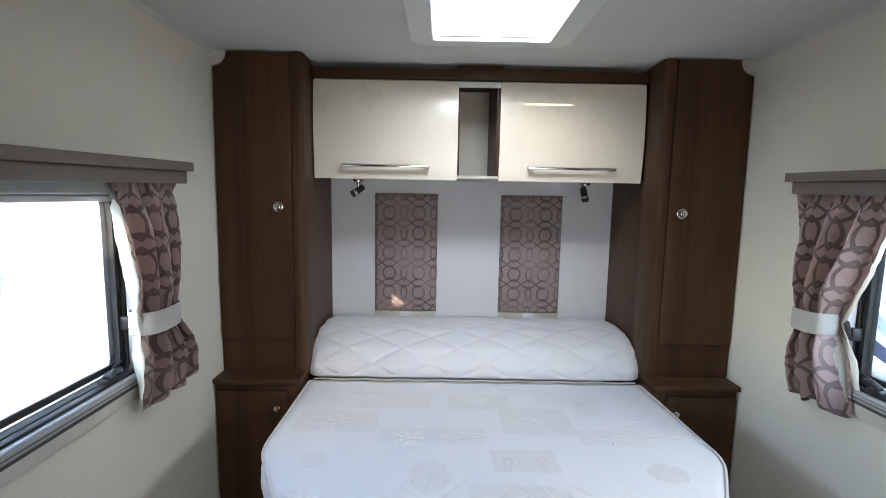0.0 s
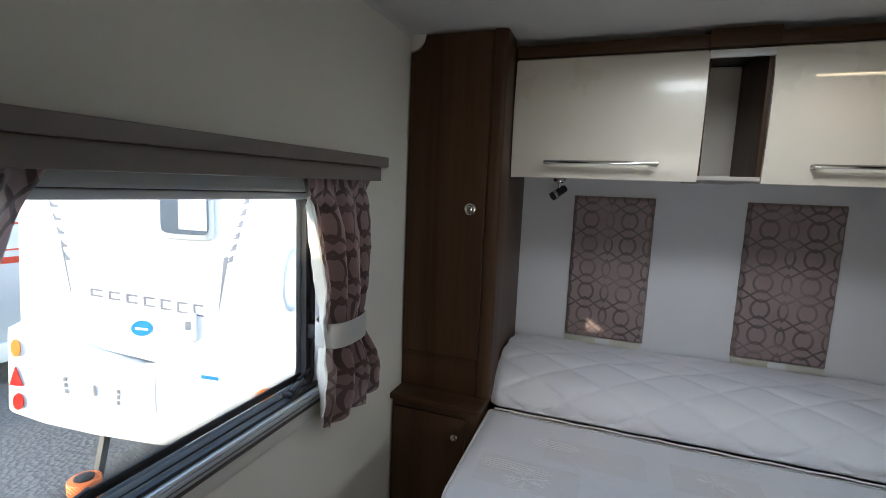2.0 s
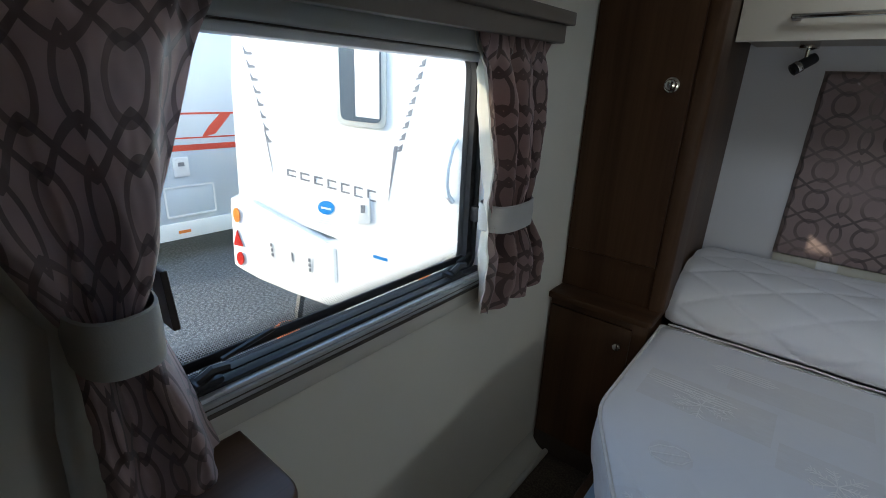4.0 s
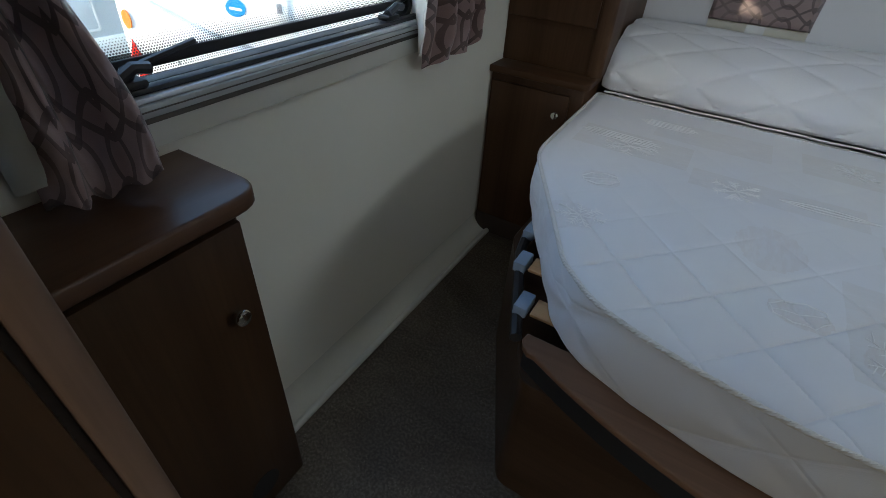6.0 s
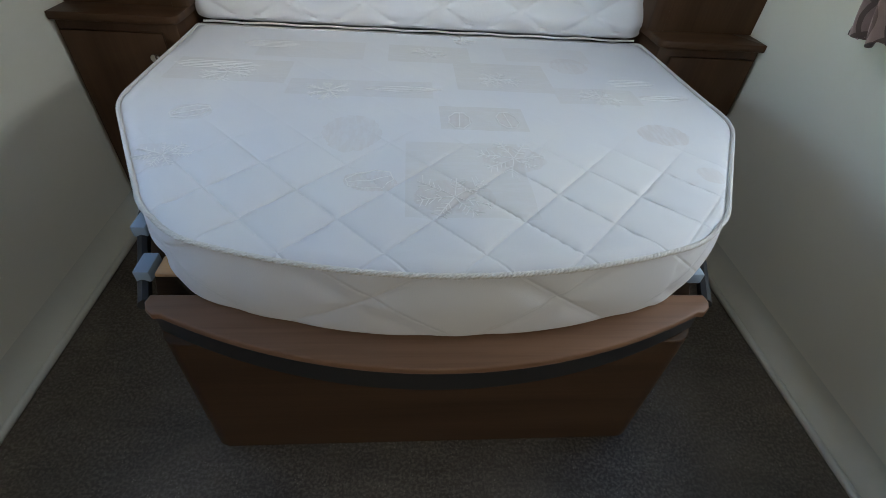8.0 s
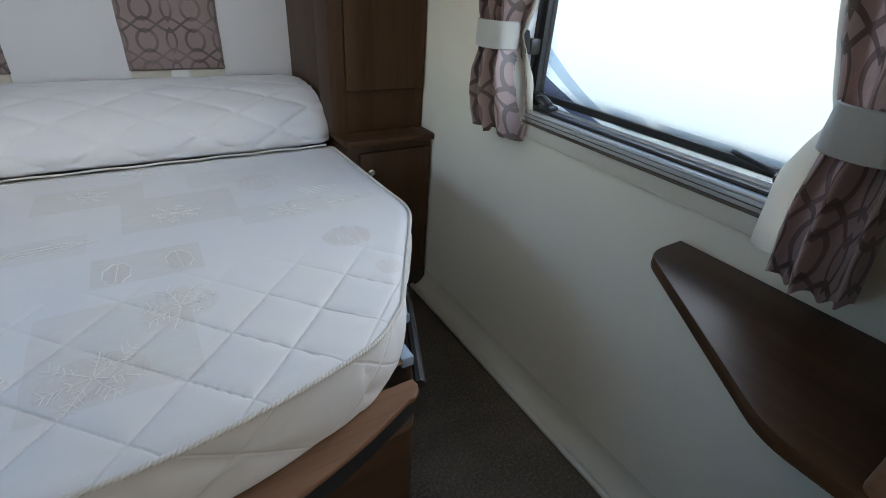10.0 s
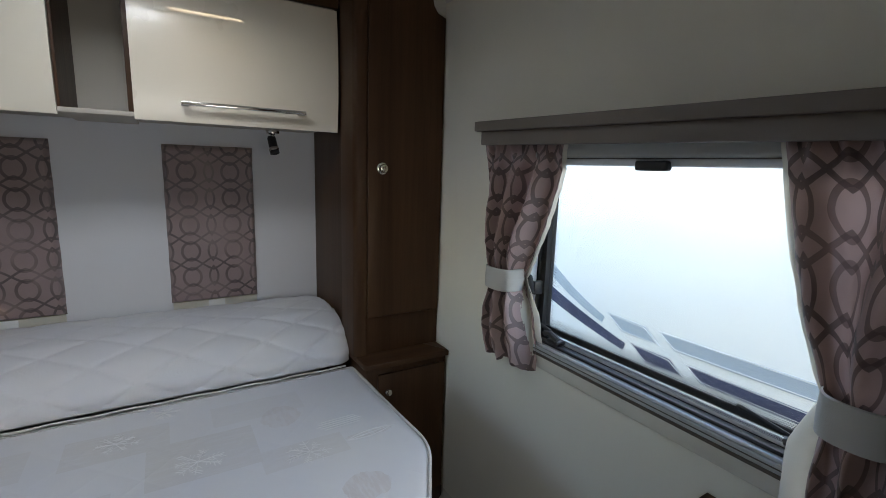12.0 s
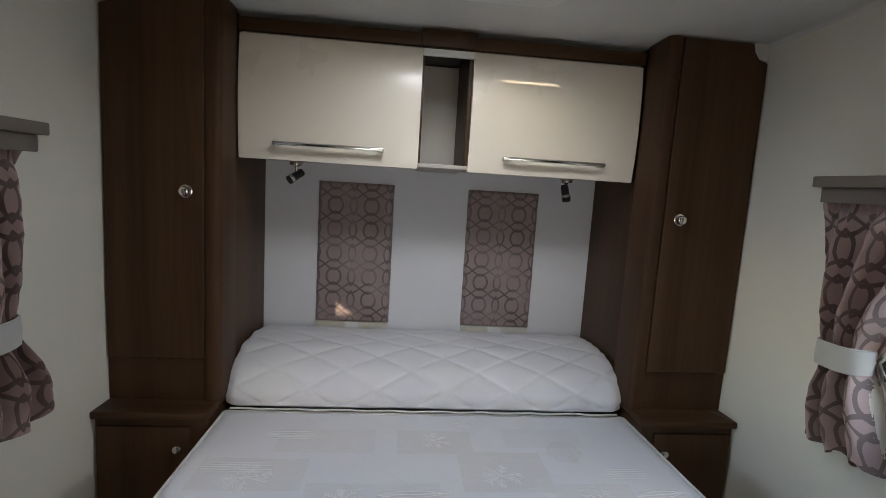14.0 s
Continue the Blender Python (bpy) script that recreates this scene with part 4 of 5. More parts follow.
def make_mattress():
    m = thing("mattress", (CX, 1.4, 0.478), "white quilted damask mattress with bowed foot and piped edge", "mattress")
    n, rings = 460, 118
    loop, total = resample(bed_outline(), n)
    mid = Vector((CX, 1.42))
    b = bmesh.new()

    def top_z(x, y, k):
        edge = 1 - k
        roll = -0.010 * max(0.0, 1 - edge / 0.05) ** 2
        return bed_top(x, y) + roll - 0.0085 * quilt(x, y) * stitching(x, y) * min(1.0, edge * 14)

    grid = []
    for j in range(rings):
        k = 1 - j / rings
        grid.append([b.verts.new((*(p_ := mid + (p - mid) * k), top_z(p_.x, p_.y, k))) for p in loop])
    centre = b.verts.new((mid.x, mid.y, bed_top(mid.x, mid.y)))
    for r, s in zip(grid, grid[1:]):
        for i in range(n):
            b.faces.new((r[i], r[(i + 1) % n], s[(i + 1) % n], s[i]))
    for i in range(n):
        b.faces.new((grid[-1][i], grid[-1][(i + 1) % n], centre))
    # side wall
    side = []
    for j in range(27):
        w = j / 26
        belly = 0.009 * math.sin(math.pi * w) - 0.010 * max(0, (w - 0.9) / 0.1) ** 2
        row = []
        for i in range(n):
            a, c = loop[i - 1], loop[(i + 1) % n]
            d = (c - a).normalized()
            z = 0.480 + (bed_top(loop[i].x, loop[i].y) - 0.490) * (1 - w)
            q = 0.0100 * quilt(i * total / n, z, 0.34, 0.23, 0.010) * math.sin(math.pi * min(1, max(0, w))) ** 0.5
            rip = 0.004 * math.sin(z * 150) * max(0, noise.noise((loop[i].x * 4, loop[i].y * 4, 3)))
            o = belly - q + rip - 0.003 * w * max(0.0, min(1.0, (1.5 - loop[i].y) / 0.3))
            row.append(b.verts.new((loop[i].x + d.y * o, loop[i].y - d.x * o, z)))
        side.append(row)
    side.insert(0, grid[0])
    for r, s in zip(side, side[1:]):
        for i in range(n):
            b.faces.new((r[i], s[i], s[(i + 1) % n], r[(i + 1) % n]))
    b.faces.new(side[-1])
    part("ticking", b, M_matt, m)
    p, length = resample(bed_outline(0.001), 2640)
    for strand in range(2):
        twist = []
        for i in range(2640):
            d = (p[(i + 1) % 2640] - p[i - 1]).normalized()
            a = 2 * math.pi * i * 330 / 2640 + math.pi * strand
            o = 0.0013 * math.cos(a)
            twist.append((p[i].x + d.y * o, p[i].y - d.x * o, bed_top(p[i].x, p[i].y) - 0.0065 + 0.0013 * math.sin(a)))
        part("piping", tube(twist, 0.0038, 6, closed=True), M_piping, m, "twisted pale piping cord")
    return m


bed_mattress = make_mattress()


def woven_motif(x, y, kind, size, turn, material):
    """A raised woven leaf or flake on the mattress top, drawn with thin threads."""
    b = bmesh.new()

    def at(r, a, lift=0.0002):
        px, py = x + r * math.cos(a), y + r * math.sin(a)
        return (px, py, bed_top(px, py) + 0.0002 - 0.0085 * quilt(px, py) * stitching(px, py) + lift)

    def thread(r0, a0, r1, a1, rad=0.0009):
        pts = []
        p0, p1 = Vector((r0 * math.cos(a0), r0 * math.sin(a0))), Vector((r1 * math.cos(a1), r1 * math.sin(a1)))
        for k in range(5):
            p = p0.lerp(p1, k / 4)
            pts.append(at(p.length, math.atan2(p.y, p.x)))
        tube(pts, rad, 4, bm=b)

    rnd = random.Random(int(x * 1000) * 7 + int(y * 1000))
    if kind == "flake":
        for k in range(7):
            a = turn + math.pi * 2 * k / 7 + rnd.uniform(-0.16, 0.16)
            reach = size * rnd.uniform(0.72, 1.08)
            bend = rnd.uniform(-0.12, 0.12)
            thread(0.002, a, reach, a + bend, 0.0012)
            for f in (0.35, 0.52, 0.68, 0.84):
                for sgn in (-1, 1):
                    if rnd.random() < 0.85:
                        thread(reach * f, a + bend * f, reach * (f + rnd.uniform(0.12, 0.24)), a + bend * f + sgn * rnd.uniform(0.18, 0.34) / (f + 0.4), 0.0010)
    elif kind == "pod":
        for sgn in (-1, 1):
            tube([at(math.hypot(u, o), math.atan2(o, u) + turn) for u, o in [(size * (-1 + j / 6), sgn * 0.014 * (1 - (-1 + j / 6) ** 2) + 1e-5) for j in range(13)]], 0.0012, 4, bm=b)
        thread(size, turn + math.pi, size * 1.15, turn, 0.0010)
    elif kind == "leaf":
        n = 16
        rim = [Vector((size * math.cos(2 * math.pi * k / n), 0.62 * size * math.sin(2 * math.pi * k / n))) for k in range(n)]
        ring = []
        for k, p in enumerate(rim):
            r = p.length * (1.06 if k % 2 else 0.95)
            ring.append(at(r, math.atan2(p.y, p.x) + turn))
        tube(ring, 0.0013, 4, bm=b, closed=True)
        thread(size * 0.9, turn + math.pi, size * 0.9, turn)
    else:
        for k in range(5):
            off = (k - 2) * 0.011
            w = size * (1 - 0.13 * abs(k - 2))
            tube([at(math.hypot(off, u), math.atan2(off, u) + turn) for u in [w * (-1 + j / 4) for j in range(9)]], 0.0010, 4, bm=b)
    tagged(part("woven_motif", b, material, bed_mattress), "woven leaf and flake motif")


for mx, my, kind, size, turn in MOTIFS:
    woven_motif(mx, my, kind, size, turn, M_thread)


def make_bolster():
    m = thing("bolster_mattress", (CX, 2.2, 0.65), "white quilted raised head section of the mattress", "mattress")
    x0, x1 = -0.564, 0.886
    prof = fillet([(1.968, 0.644), (1.956, 0.695), (2.02, 0.778), (2.14, 0.822), (2.30, 0.826), (2.444, 0.806), (2.444, 0.644)], [0.03, 0.05, 0.10, 0.12, 0.1, 0.02, 0.0], 8)
    pts, total = resample(prof, 150)
    c = Vector((2.2, 0.72))
    b = bmesh.new()
    rows, nx = [], 240
    for i in range(nx + 1):
        q = i / nx
        x = x0 + (x1 - x0) * q
        e = min(q, 1 - q) * (x1 - x0)
        k = 1 - 0.07 * max(0.0, 1 - e / 0.05) ** 2.2
        row = []
        for j, p in enumerate(pts):
            d = (p - c)
            s = j * total / len(pts)
            puff = -0.011 * quilt(x, s, 0.25, 0.15, 0.0055) if p.y > 0.66 else 0.0
            puff += 0.0035 * noise.noise((x * 4, s * 4, 7))
            pp = c + d * k + d.normalized() * puff
            row.append(b.verts.new((x, pp.x, max(pp.y, 0.643))))
        rows.append(row)
    n = len(pts)
    for r, s in zip(rows, rows[1:]):
        for j in range(n):
            b.faces.new((r[j], r[(j + 1) % n], s[(j + 1) % n], s[j]))
    b.faces.new(rows[0])
    b.faces.new(rows[-1][::-1])
    part("ticking", b, M_bolster, m)
    part("piping", tube([(x0 + 0.02 + (x1 - x0 - 0.04) * k / 40, 1.962, 0.6440 + 0.0015 * math.sin(k * 1.3)) for k in range(41)], 0.0035, 6), M_piping, m, "grey-beige piping cord")
    return m


make_bolster()


def make_bed_base():
    b = thing("bed_base", (CX, 1.4, 0.0), "dark walnut island bed base with bowed foot rail", "bed")
    # boarded plinth: front, canted sides, straight sides
    outer = fillet([(-0.342, 0.893), (CX * 2 + 0.340, 0.893), (0.882, 1.33), (0.882, 1.92), (-0.556, 1.92), (-0.556, 1.33)], [0.045, 0.045, 0.05, 0.0, 0.0, 0.05], 6)
    part("plinth", prism(outer, 0.0, 0.402, "z", 0.002, 1), M_plinth, b)
    # foot rail, a crescent board
    arc = []
    for k in range(-16, 17):
        q = k / 16
        arc.append((CX + 0.524 * q, 0.783 + 0.135 * q * q))
    ends = [(CX + 0.527, 0.930), (CX + 0.524, 0.948), (CX - 0.524, 0.948), (CX - 0.527, 0.930)]
    rail = arc[1:-1] + [(CX + 0.506, 0.902), (CX + 0.520, 0.914)] + ends + [(CX - 0.520, 0.914), (CX - 0.506, 0.902)]
    part("foot_rail", prism(rail, 0.464, 0.4805, "z", 0.004, 3), M_rail, b, "mid-brown wooden foot rail with rounded edge")
    under = [(p[0] * 0.99 + CX * 0.01, p[1] + 0.008) for p in arc] + [(CX + 0.51, 0.948), (CX - 0.51, 0.948)]
    part("rail_edging", prism(under, 0.4025, 0.4638, "z", 0.003, 1), M_black, b, "black edging under the foot rail")
    # slatted frame
    half = [(0.548, 0.955), (0.655, 1.215), (0.672, 1.30), (0.672, 1.91)]
    line = [(CX - p, q, 0.444) for p, q in half[::-1]]
    part("slat_frame", tube(line, 0.013, 8), M_black, b, "black steel slat frame")
    part("slat_frame", tube([(2 * CX - p[0], p[1], p[2]) for p in line], 0.013, 8), M_black, b, "black steel slat frame")

    def half_at(y):
        return min(0.668, 0.588 + 0.455 * (y - 1.065))

    y = 1.035
    while y < 1.93:
        w = half_at(y)
        part("slat", box(CX - w + 0.03, CX + w - 0.03, y - 0.0265, y + 0.0265, 0.462, 0.470, 0.002), M_slat, b, "beech slat")
        for sgn in (-1, 1):
            reach = w + (0.008 if sgn < 0 else -0.014)
            xa, xb = sorted((CX + sgn * (reach - 0.030), CX + sgn * reach))
            part("slat_cap", box(xa, xb, y - 0.028, y + 0.028, 0.450, 0.477, 0.003), M_cap, b, "blue-grey plastic slat end cap")
        y += 0.1325
    return b


make_bed_base()


# ---- cabinet by the doorway ----
cab = thing("side_cabinet", (-0.84, 0.5, 0.0), "low walnut cabinet with rounded top beside the doorway", "cabinet")
part("body", box(-0.917, -0.766, 0.332, 0.662, 0.0, 0.772, 0.003), M_wood_v, cab)
part("top", prism(fillet([(-0.918, 0.332), (-0.722, 0.332), (-0.722, 0.690), (-0.918, 0.690)], [0, 0, 0.05, 0], 6), 0.779, 0.808, "z", 0.006, 3), M_top, cab)
# black strip in place of the shade in the gap below the top
part("shadow_strip", box(-0.915, -0.770, 0.334, 0.655, 0.7725, 0.7787), M_black, cab)
dr = part("door", box(-0.7655, -0.750, 0.340, 0.656, 0.03, 0.752, 0.003), M_wood_v, cab)
knob((-0.750, 0.606, 0.598), dr, TO_ROOM, 0.015)
part("vent_hole", turned([(0.036, 0.0), (0.036, 0.0012), (0.002, 0.0013)], Matrix.Translation((-0.7505, 0.556, 0.108)) @ TO_ROOM, 24), M_black, dr, "round dark vent hole")

# ---- wall shelf by the other window ----
sh = thing("wall_shelf", (1.2, 0.55, 0.72), "dark walnut wall shelf with a rounded end", "shelf")
so = fillet([(1.242, 0.334), (1.242, 0.802), (1.135, 0.800), (0.895, 0.45), (0.895, 0.334)], [0, 0.0, 0.075, 0.12, 0], 8)
part("board", prism(so, 0.727, 0.752, "z", 0.004, 2), M_wood_y, sh)
part("bracket", box(1.222, 1.243, 0.36, 0.72, 0.69, 0.7265, 0.003), M_wood_y, sh)

# ---- roof light ----
rl = thing("roof_light", (0.165, 1.483, ZC), "white framed roof light with a bright opaque dome", "skylight")


def frame_xy(x0, x1, y0, y1, z0, z1, w, r, r_in):
    o = fillet([(x0, y0), (x1, y0), (x1, y1), (x0, y1)], r, 8)
    i = fillet([(x0 + w, y0 + w), (x1 - w, y0 + w), (x1 - w, y1 - w), (x0 + w, y1 - w)], r_in, 8)
    b = bmesh.new()
    loops = [[b.verts.new((*p, z)) for p in ring] for ring, z in ((o, z1), (o, z0 + 0.006), (i, z0), (i, z1))]
    nn = len(o)
    for a, c in zip(loops, loops[1:]):
        for k in range(nn):
            b.faces.new((a[k], a[(k + 1) % nn], c[(k + 1) % nn], c[k]))
    return b


part("surround", frame_xy(-0.115, 0.445, 1.20, 1.765, 1.982, ZC - 0.0005, 0.078, 0.075, 0.015), M_white_pl, rl, "white moulded surround")
shaft = bmesh.new()
for z0_, z1_, g in ((ZC - 0.004, 2.12, 0.0),):
    box(SKX0 - 0.012, SKX0 - 0.001, SKY0, SKY1, z0_, z1_, bm=shaft)
    box(SKX1 + 0.001, SKX1 + 0.012, SKY0, SKY1, z0_, z1_, bm=shaft)
    box(SKX0, SKX1, SKY0 - 0.012, SKY0 - 0.001, z0_, z1_, bm=shaft)
    box(SKX0, SKX1, SKY1 + 0.001, SKY1 + 0.012, z0_, z1_, bm=shaft)
part("shaft", shaft, M_white_pl, rl, "white upstand of the roof opening")
part("blind_bar", box(SKX0 + 0.004, SKX1 - 0.004, SKY1 - 0.022, SKY1 - 0.008, 1.990, 2.002, 0.003), M_grey_pl, rl, "grey blind bar")

# ---- outside ----
M_asphalt = shader("gravelly_asphalt", (0.13, 0.135, 0.14), 0.75)
_t = Tree(M_asphalt)
_co = _t.coords()
_v = _t.put("TexVoronoi")
_v.inputs["Scale"].default_value = 28.0
_t.link(_co, _v.inputs["Vector"])
_g = _t.mix(_t.noise(_co, 45.0, 4, 0.7), (0.055, 0.058, 0.064), (0.22, 0.225, 0.23))
_t.color(_t.mix(0.6, _g, _t.ramp(_v.outputs["Distance"], [(0.1, 1.25), (0.5, 0.45)]), "MULTIPLY"))
_t.bump(_v.outputs["Distance"], 0.8, 0.01)
M_gel = mottled("white_gelcoat", (0.80, 0.795, 0.78), 0.25, 0.02, 1.5, 50, 0.0, coat=0.3)
M_gel2 = mottled("pale_blue_grey_gelcoat", (0.55, 0.60, 0.64), 0.3, 0.03, 1.5, 50, 0.0, coat=0.3)
M_red = mottled("red_lens", (0.55, 0.03, 0.02), 0.25, 0.1)
M_amber = mottled("amber_lens", (0.80, 0.22, 0.04), 0.25, 0.1)
M_blue = mottled("blue_sticker", (0.02, 0.22, 0.55), 0.4, 0.05)
M_grey_graphic = mottled("grey_graphic", (0.20, 0.205, 0.22), 0.4, 0.05)
M_steel = mottled("galvanised_steel", (0.07, 0.075, 0.08), 0.5, 0.1)
M_orange = mottled("orange_plastic", (0.75, 0.19, 0.06), 0.5, 0.06)
M_navy = mottled("navy_graphic", (0.045, 0.05, 0.10), 0.35, 0.1)
M_silver = mottled("silver_graphic", (0.36, 0.41, 0.47), 0.35, 0.05)
M_redgraphic = mottled("red_graphic", (0.55, 0.06, 0.03), 0.4, 0.05)
M_darkglass = shader("tinted_glass", (0.10, 0.12, 0.14), 0.05)
ZG = -0.55
g = bmesh.new()
bmesh.ops.create_grid(g, x_segments=8, y_segments=8, size=300, matrix=Matrix.Translation((0, 0, ZG)))
setting("ground", g, M_asphalt, "dark grey gravelly asphalt yard", "ground")

# the parked caravan seen through window_1: u runs along its rear, v is height, d outwards
CE = Vector((-0.267, 0.40, 1.275))
CS = 1.2355
CB = CE + CS * (Vector((-2.4, 1.95, 0.69)) - CE)
CU = Vector((math.sin(radians(51.5)), math.cos(radians(51.5)), 0))
CN = Vector((math.cos(radians(51.5)), -math.sin(radians(51.5)), 0))


def rear(u, v, d=0.0):
    p = CB + CU * ((u + 0.025) * CS) + CN * d
    return Vector((p.x, p.y, 1.275 + CS * (v - 0.024 - 1.275)))


def slab(pts, d0, d1, bm=None, bevel=0.0):
    """A plate on the rear panel, from an outline in (u, v)."""
    b = bmesh.new()
    lo, hi = [b.verts.new(rear(*p, d0)) for p in pts], [b.verts.new(rear(*p, d1)) for p in pts]
    n = len(pts)
    b.faces.new(lo)
    b.faces.new(hi[::-1])
    for i in range(n):
        b.faces.new((lo[i], lo[(i + 1) % n], hi[(i + 1) % n], hi[i]))
    bmesh.ops.recalc_face_normals(b, faces=b.faces)
    if bevel:
        bmesh.ops.bevel(b, geom=b.edges[:], offset=bevel, segments=2, affect="EDGES", profile=0.5)
    return joined(bm, b)


def oval(u, v, a, b_, n=20):
    return [(u + a * math.cos(2 * math.pi * k / n), v + b_ * math.sin(2 * math.pi * k / n)) for k in range(n)]


car = thing("parked_caravan", rear(0, -0.0, -1.0) * 1.0, "white parked touring caravan with rear lamps and grey graphics", "caravan")
ORIGIN[car.name] = Vector(car.location)
shell = fillet([(-0.50, 0.72), (-0.475, 1.35), (-0.40, 1.95), (1.60, 1.95), (1.85, 1.35), (1.9, 0.60), (0.6, 0.50), (0.1, 0.49), (-0.2, 0.60)], [0.02, 0.3, 0.1, 0.1, 0.3, 0.02, 0.1, 0.1, 0.1], 5)
part("shell", slab(shell, -3.1, 0.0), M_gel, car)
bump = fillet([(-0.535, 0.74), (-0.40, 0.715), (-0.2, 0.60), (0.0, 0.50), (0.25, 0.49), (0.6, 0.52), (1.88, 0.6), (1.88, 0.1), (0.3, 0.02), (0.04, 0.075), (-0.22, 0.165), (-0.42, 0.25), (-0.555, 0.33)], [0.02, 0.03, 0.05, 0.05, 0.05, 0.05, 0.05, 0.05, 0.05, 0.05, 0.05, 0.05, 0.04], 4)
bp = part("bumper", slab(bump, -0.25, 0.05, bevel=0.015), M_gel, car)
part("lamp", slab(oval(-0.505, 0.638, 0.018, 0.042), 0.045, 0.062), M_amber, bp, "round amber lamp")
part("lamp", slab([(-0.540, 0.462), (-0.488, 0.452), (-0.512, 0.55)], 0.045, 0.06), M_red, bp, "red triangular reflector")
part("lamp", slab(oval(-0.51, 0.378, 0.020, 0.040), 0.045, 0.062), M_red, bp, "round red lamp")
part("plate_recess", slab([(-0.345, 0.50), (-0.087, 0.405), (-0.092, 0.30), (-0.33, 0.378)], 0.046, 0.052), M_white_pl, bp)
for u, v in ((-0.325, 0.47), (-0.323, 0.44), (-0.321, 0.41), (-0.11, 0.385), (-0.11, 0.355), (-0.11, 0.325)):
    part("clip", slab([(u - 0.006, v - 0.010), (u + 0.006, v - 0.012), (u + 0.006, v + 0.008), (u - 0.006, v + 0.010)], 0.052, 0.058), M_grey_graphic, bp)
part("clip", slab([(-0.212, 0.375), (-0.203, 0.372), (-0.203, 0.425), (-0.212, 0.428)], 0.052, 0.058), M_grey_graphic, bp)
part("recess_edge", slab([(0.03, 0.47), (0.05, 0.46), (0.05, 0.25), (0.03, 0.24)], 0.045, 0.054), M_gel2, bp)
part("sticker", slab([(0.262, 0.437), (0.345, 0.415), (0.345, 0.395), (0.262, 0.417)], 0.05, 0.053), M_blue, bp, "small blue sticker with unreadable writing")
part("badge", slab(oval(-0.008, 0.692, 0.047, 0.040), 0.0, 0.005), M_blue, car, "oval blue maker's badge with a pale bar")
part("badge_bar", slab([(-0.036, 0.699), (0.020, 0.690), (0.020, 0.678), (-0.036, 0.687)], 0.005, 0.007), M_gel, car)
for k in range(3):
    v = 0.636 - 0.014 * k
    part("fine_print", slab([(-0.065, v), (0.02, v - 0.012), (0.02, v - 0.018), (-0.065, v - 0.006)], 0.0, 0.003), M_gel2, car)
# raised model lettering as plain bars
for k in range(7):
    u = -0.218 + 0.074 * k
    v = 0.905 - 0.016 * k
    hgt = 0.030 + 0.004 * k
    bars = slab([(u, v), (u + 0.05, v - 0.010), (u + 0.05, v - 0.020), (u, v - 0.010)], 0.0, 0.004)
    slab([(u, v - hgt), (u + 0.05, v - hgt - 0.010), (u + 0.05, v - hgt - 0.019), (u, v - hgt - 0.009)], 0.0, 0.004, bm=bars)
    slab([(u, v), (u + 0.010, v - 0.002), (u + 0.010, v - hgt), (u, v - hgt)], 0.0, 0.0037, bm=bars)
    part("lettering_bar", bars, M_grey_graphic, car)
part("socket_cover", slab(fillet([(0.163, 0.755), (0.243, 0.762), (0.242, 0.612), (0.160, 0.607)], 0.015, 3), 0.0, 0.018, bevel=0.004), M_white_pl, car, "ivory socket cover")
part("socket_latch", slab([(0.19, 0.72), (0.215, 0.72), (0.215, 0.675), (0.19, 0.675)], 0.018, 0.024), M_grey_graphic, car)
wo = fillet([(0.07, 1.72), (0.07, 1.155), (0.335, 1.135), (0.335, 1.72)], 0.05, 6)
wi = fillet([(0.095, 1.70), (0.095, 1.18), (0.31, 1.165), (0.31, 1.70)], 0.04, 6)
cw = part("window", slab(wo, -0.01, 0.022, bevel=0.004), M_grey_pl, car, "rounded grey-framed window")
part("glass", slab(wi, 0.0225, 0.027), M_darkglass, cw)
part("blind", slab([(0.175, 1.69), (0.175, 1.20), (0.30, 1.19), (0.30, 1.69)], 0.0272, 0.029), M_gel, cw)
for k in range(8):
    v = 1.335 - 0.0625 * k + 0.19
    part("dash", slab([(-0.40 + 0.012 * k, v), (-0.382 + 0.012 * k, v - 0.03), (-0.352 + 0.009 * k, v - 0.034), (-0.352 + 0.009 * k, v - 0.045), (-0.392 + 0.012 * k, v - 0.045)], 0.0, 0.003), M_grey_graphic, car)
part("dash", slab([(-0.326, 1.115), (-0.318, 1.113), (-0.295, 0.87)], 0.0, 0.003), M_grey_graphic, car)
for k in range(8):
    v = 1.36 - 0.062 * k + 0.12
    u = 0.512 - 0.0165 * k
    part("dash", slab([(u, v), (u + 0.028, v + 0.02), (u + 0.02, v - 0.02), (u - 0.012, v - 0.026), (u - 0.008, v - 0.016), (u + 0.004, v - 0.014)], 0.0, 0.003), M_grey_graphic, car)
part("dash", slab([(0.374, 1.05), (0.398, 1.055), (0.342, 0.735)], 0.0, 0.003), M_grey_graphic, car)
part("grab_handle", tube([rear(u, v, d) for u, v, d in ((0.71, 1.10, 0.0), (0.685, 1.06, 0.05), (0.665, 0.95, 0.06), (0.662, 0.86, 0.06), (0.675, 0.80, 0.05), (0.70, 0.76, 0.0))], 0.022, 8), M_gel2, car, "moulded white grab handle")
part("marker_lamp", slab(oval(0.575, 0.295, 0.045, 0.035), 0.045, 0.07), M_amber, car, "oval amber marker lamp")
leg = [rear(-0.20, 0.17, -0.1), rear(-0.27, 0.02, -0.12)]
leg[1].z = ZG
part("corner_steady", tube(leg, 0.03, 4), M_steel, car, "grey steel corner steady")

# a second caravan standing behind it
far = thing("parked_caravan", (-5.6, 2.2, ZG), "pale grey-white parked caravan with red graphics and lockers", "caravan")
fx = -5.4


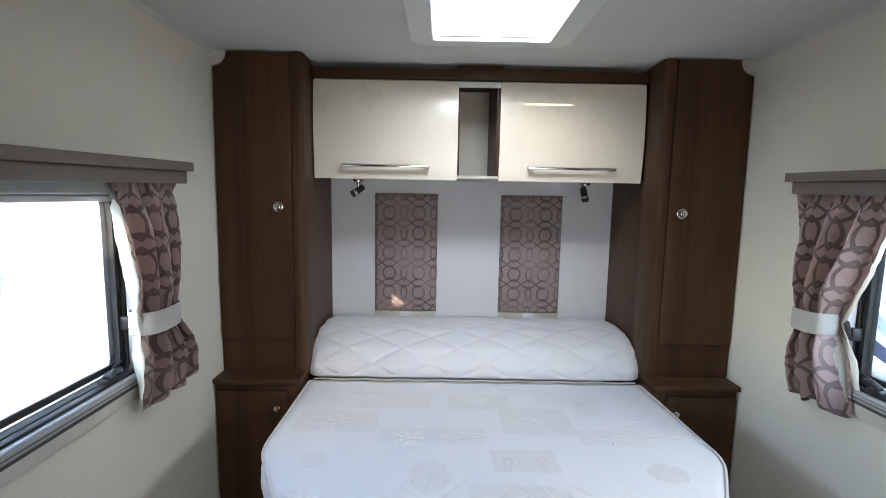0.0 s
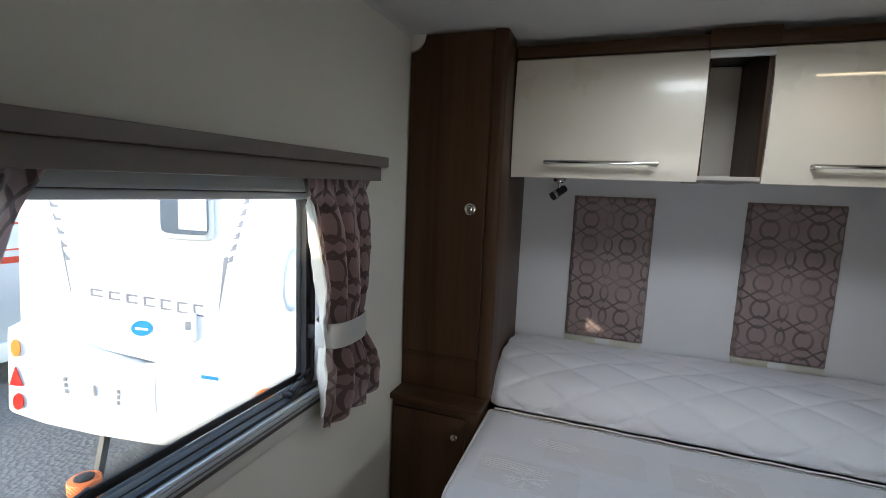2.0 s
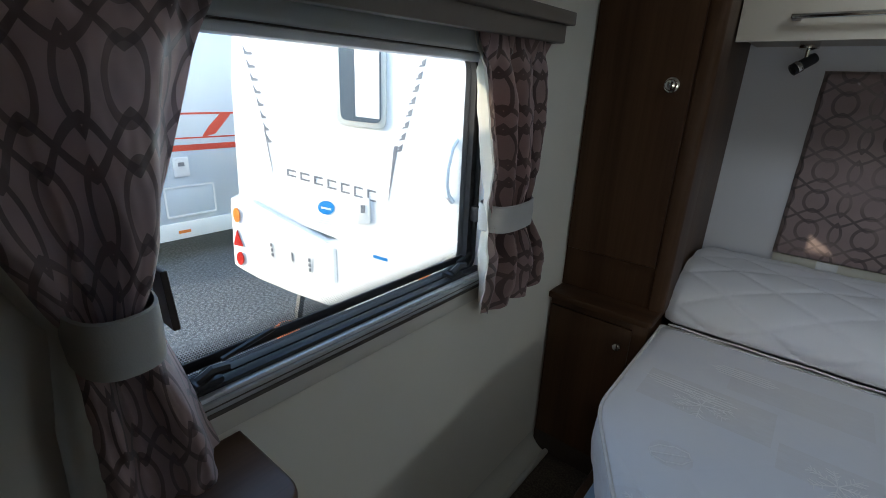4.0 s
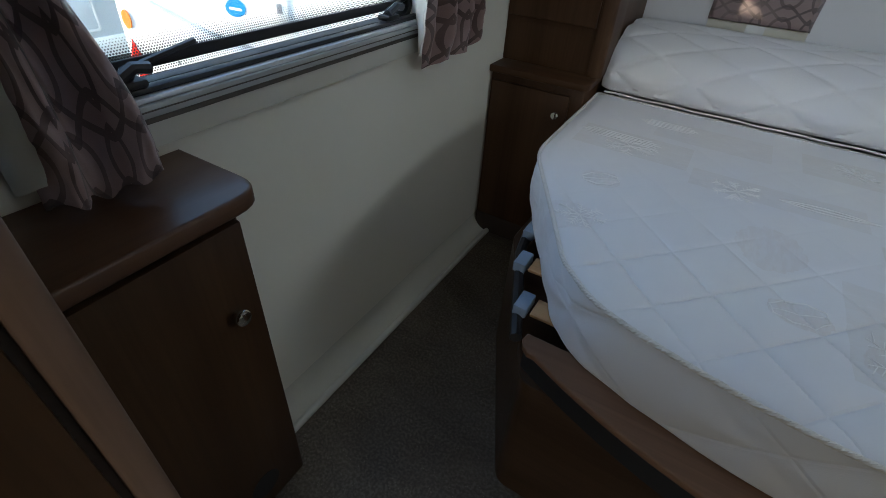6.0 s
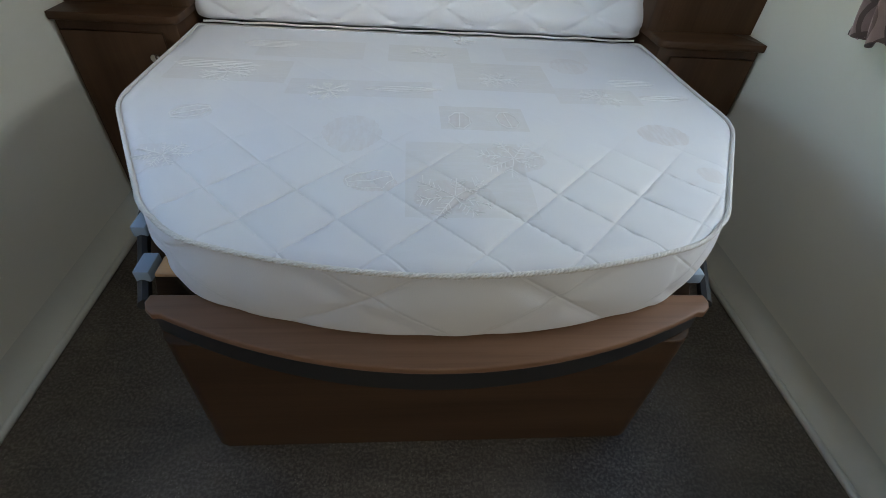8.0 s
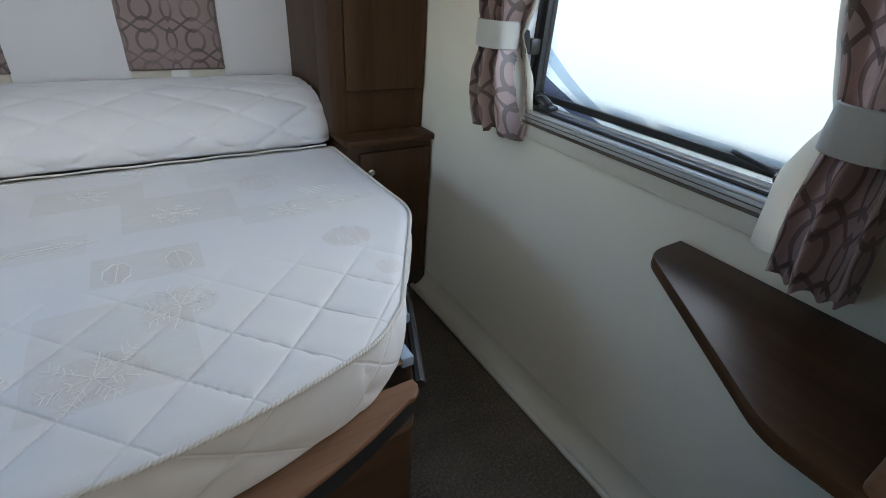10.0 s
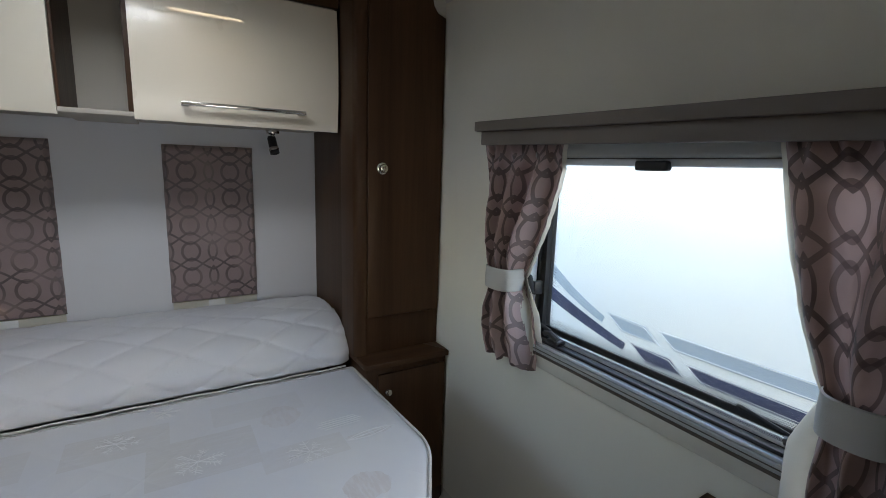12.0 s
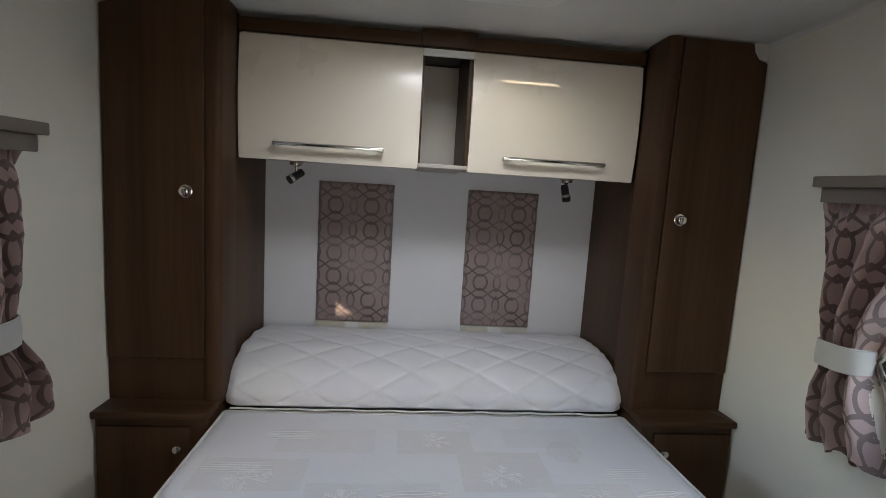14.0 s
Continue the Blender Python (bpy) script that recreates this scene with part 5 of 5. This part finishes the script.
def side(y0, y1, z0, z1, x0=0.0, x1=0.01, bevel=0.0):
    return box(fx + x0, fx + x1, y0, y1, z0, z1, bevel)


part("shell", side(0.7, 4.6, -0.22, 2.0, -2.2, 0.0, 0.04), M_gel2, far)
part("skirt", side(0.7, 4.6, -0.30, -0.12, -0.4, 0.02, 0.008), M_gel, far)
part("stripe", side(1.8, 4.5, 0.62, 0.68, 0, 0.004), M_redgraphic, far)
part("stripe", side(1.8, 4.5, 0.74, 0.755, 0, 0.004), M_redgraphic, far)
part("stripe", side(1.8, 4.5, 0.98, 1.0, 0, 0.004), M_redgraphic, far)
part("swoosh", prism(fillet([(2.62, 0.74), (2.78, 0.78), (2.98, 0.99), (2.86, 0.99), (2.72, 0.86)], 0.02, 3), fx, fx + 0.005, "x"), M_redgraphic, far)
sc = part("socket_cover", side(2.30, 2.46, 0.36, 0.56, 0, 0.02, 0.008), M_white_pl, far, "ivory socket cover")
part("socket_latch", side(2.35, 2.41, 0.47, 0.51, 0.0205, 0.028), M_grey_graphic, sc)
hd = part("locker_door", side(2.18, 2.68, -0.05, 0.26, 0, 0.014, 0.006), M_gel2, far, "flush locker door with frame")
part("locker_frame", ring_box(fx + 0.0145, fx + 0.022, 2.17, 2.69, -0.06, 0.27, 0.02, 0.03), M_gel, hd)
part("marker_lamp", side(2.26, 2.38, -0.235, -0.205, 0.0205, 0.03), M_amber, far, "small amber side marker lamp")

# the caravan alongside, seen through window_2
nb = thing("parked_caravan", (3.2, 1.0, ZG), "white parked caravan side with grey and navy swoosh stripes", "caravan")
NX = 2.05
part("shell", box(NX, NX + 2.2, -3.5, 5.0, -0.15, 1.66, 0.05, 4), M_gel, nb)


def stripe(outline, material, name="stripe"):
    part(name, prism(outline, NX - 0.004, NX - 0.0005, "x"), material, nb)


def ribbon(points, w0, w1):
    """A tapering curved band along (y, z) points."""
    up, lo = [], []
    n = len(points) - 1
    for i, (y, z) in enumerate(points):
        w = w0 + (w1 - w0) * i / n
        a, c = points[max(i - 1, 0)], points[min(i + 1, n)]
        d = Vector((c[0] - a[0], c[1] - a[1])).normalized()
        up.append((y - d.y * w / 2, z + d.x * w / 2))
        lo.append((y + d.y * w / 2, z - d.x * w / 2))
    return up + lo[::-1]


def curve(a, b, c, n=12):
    return [tuple((1 - t) ** 2 * p + 2 * t * (1 - t) * q + t * t * r for p, q, r in zip(a, b, c)) for t in [k / n for k in range(n + 1)]]


def outlined(outline, material, shrink=0.007):
    """A decal with a fine pale line just inside its edge."""
    stripe(outline, material)
    mid = sum((Vector(p) for p in outline), Vector((0, 0))) / len(outline)
    ring = []
    n = len(outline)
    for i in range(n):
        a, c, b = Vector(outline[i - 1]), Vector(outline[i]), Vector(outline[(i + 1) % n])
        d1, d2 = (a - c).normalized(), (b - c).normalized()
        bis = (d1 + d2)
        inward = bis.normalized() if bis.length > 0.05 else Vector((-(b - a).y, (b - a).x)).normalized()
        if inward.dot(mid - c) < 0 and bis.length <= 0.05:
            inward = -inward
        ring.append(c + inward * shrink)
    part("pinstripe", tube([(NX - 0.0045, p.x, p.y) for p in ring], 0.0016, 4, closed=True), M_gel, nb)


stripe(ribbon(curve((2.42, 1.16), (2.10, 0.84), (1.745, 0.722)), 0.080, 0.034), M_silver)
stripe(ribbon(curve((2.48, 0.93), (2.05, 0.725), (1.620, 0.632)), 0.090, 0.036), M_navy)
outlined([(1.724, 0.763), (1.523, 0.756), (1.452, 0.697), (1.637, 0.696)], M_silver)
outlined([(1.587, 0.661), (1.401, 0.657), (1.337, 0.605), (1.508, 0.599)], M_navy)
outlined([(1.459, 0.757), (0.2, 0.768), (0.2, 0.708), (1.385, 0.697)], M_silver)
outlined([(1.332, 0.660), (0.2, 0.655), (0.2, 0.611), (1.264, 0.607)], M_navy)

# unseen caravan-like block, added on the window_1 side to shade it from the sun
sun_block = thing("parked_caravan", (-2.4, -3.0, ZG), "unseen white caravan-shaped block added to keep the low sun off window_1", "caravan")
part("shell", box(-3.5, -1.32, -6.2, -0.42, -0.15, 1.90, 0.02, 2), M_gel, sun_block)
part("skirt", box(-3.48, -1.34, -6.18, -0.44, ZG, -0.151, 0.01), M_gel2, sun_block)

bo = thing("bollard", (-3.10, 2.08, ZG), "short orange plastic bollard with a dark cap standing on asphalt", "bollard")
part("post", turned([(0.10, 0.0), (0.085, 0.02), (0.075, 0.08), (0.09, 0.09), (0.09, 0.15), (0.085, 0.158), (0.05, 0.16)], Matrix.Translation((-3.10, 2.08, ZG)), 24), M_orange, bo)
part("cap", turned([(0.055, 0.1605), (0.055, 0.17), (0.045, 0.176), (0.004, 0.177)], Matrix.Translation((-3.10, 2.08, ZG)), 20), M_black, bo, "dark cap")
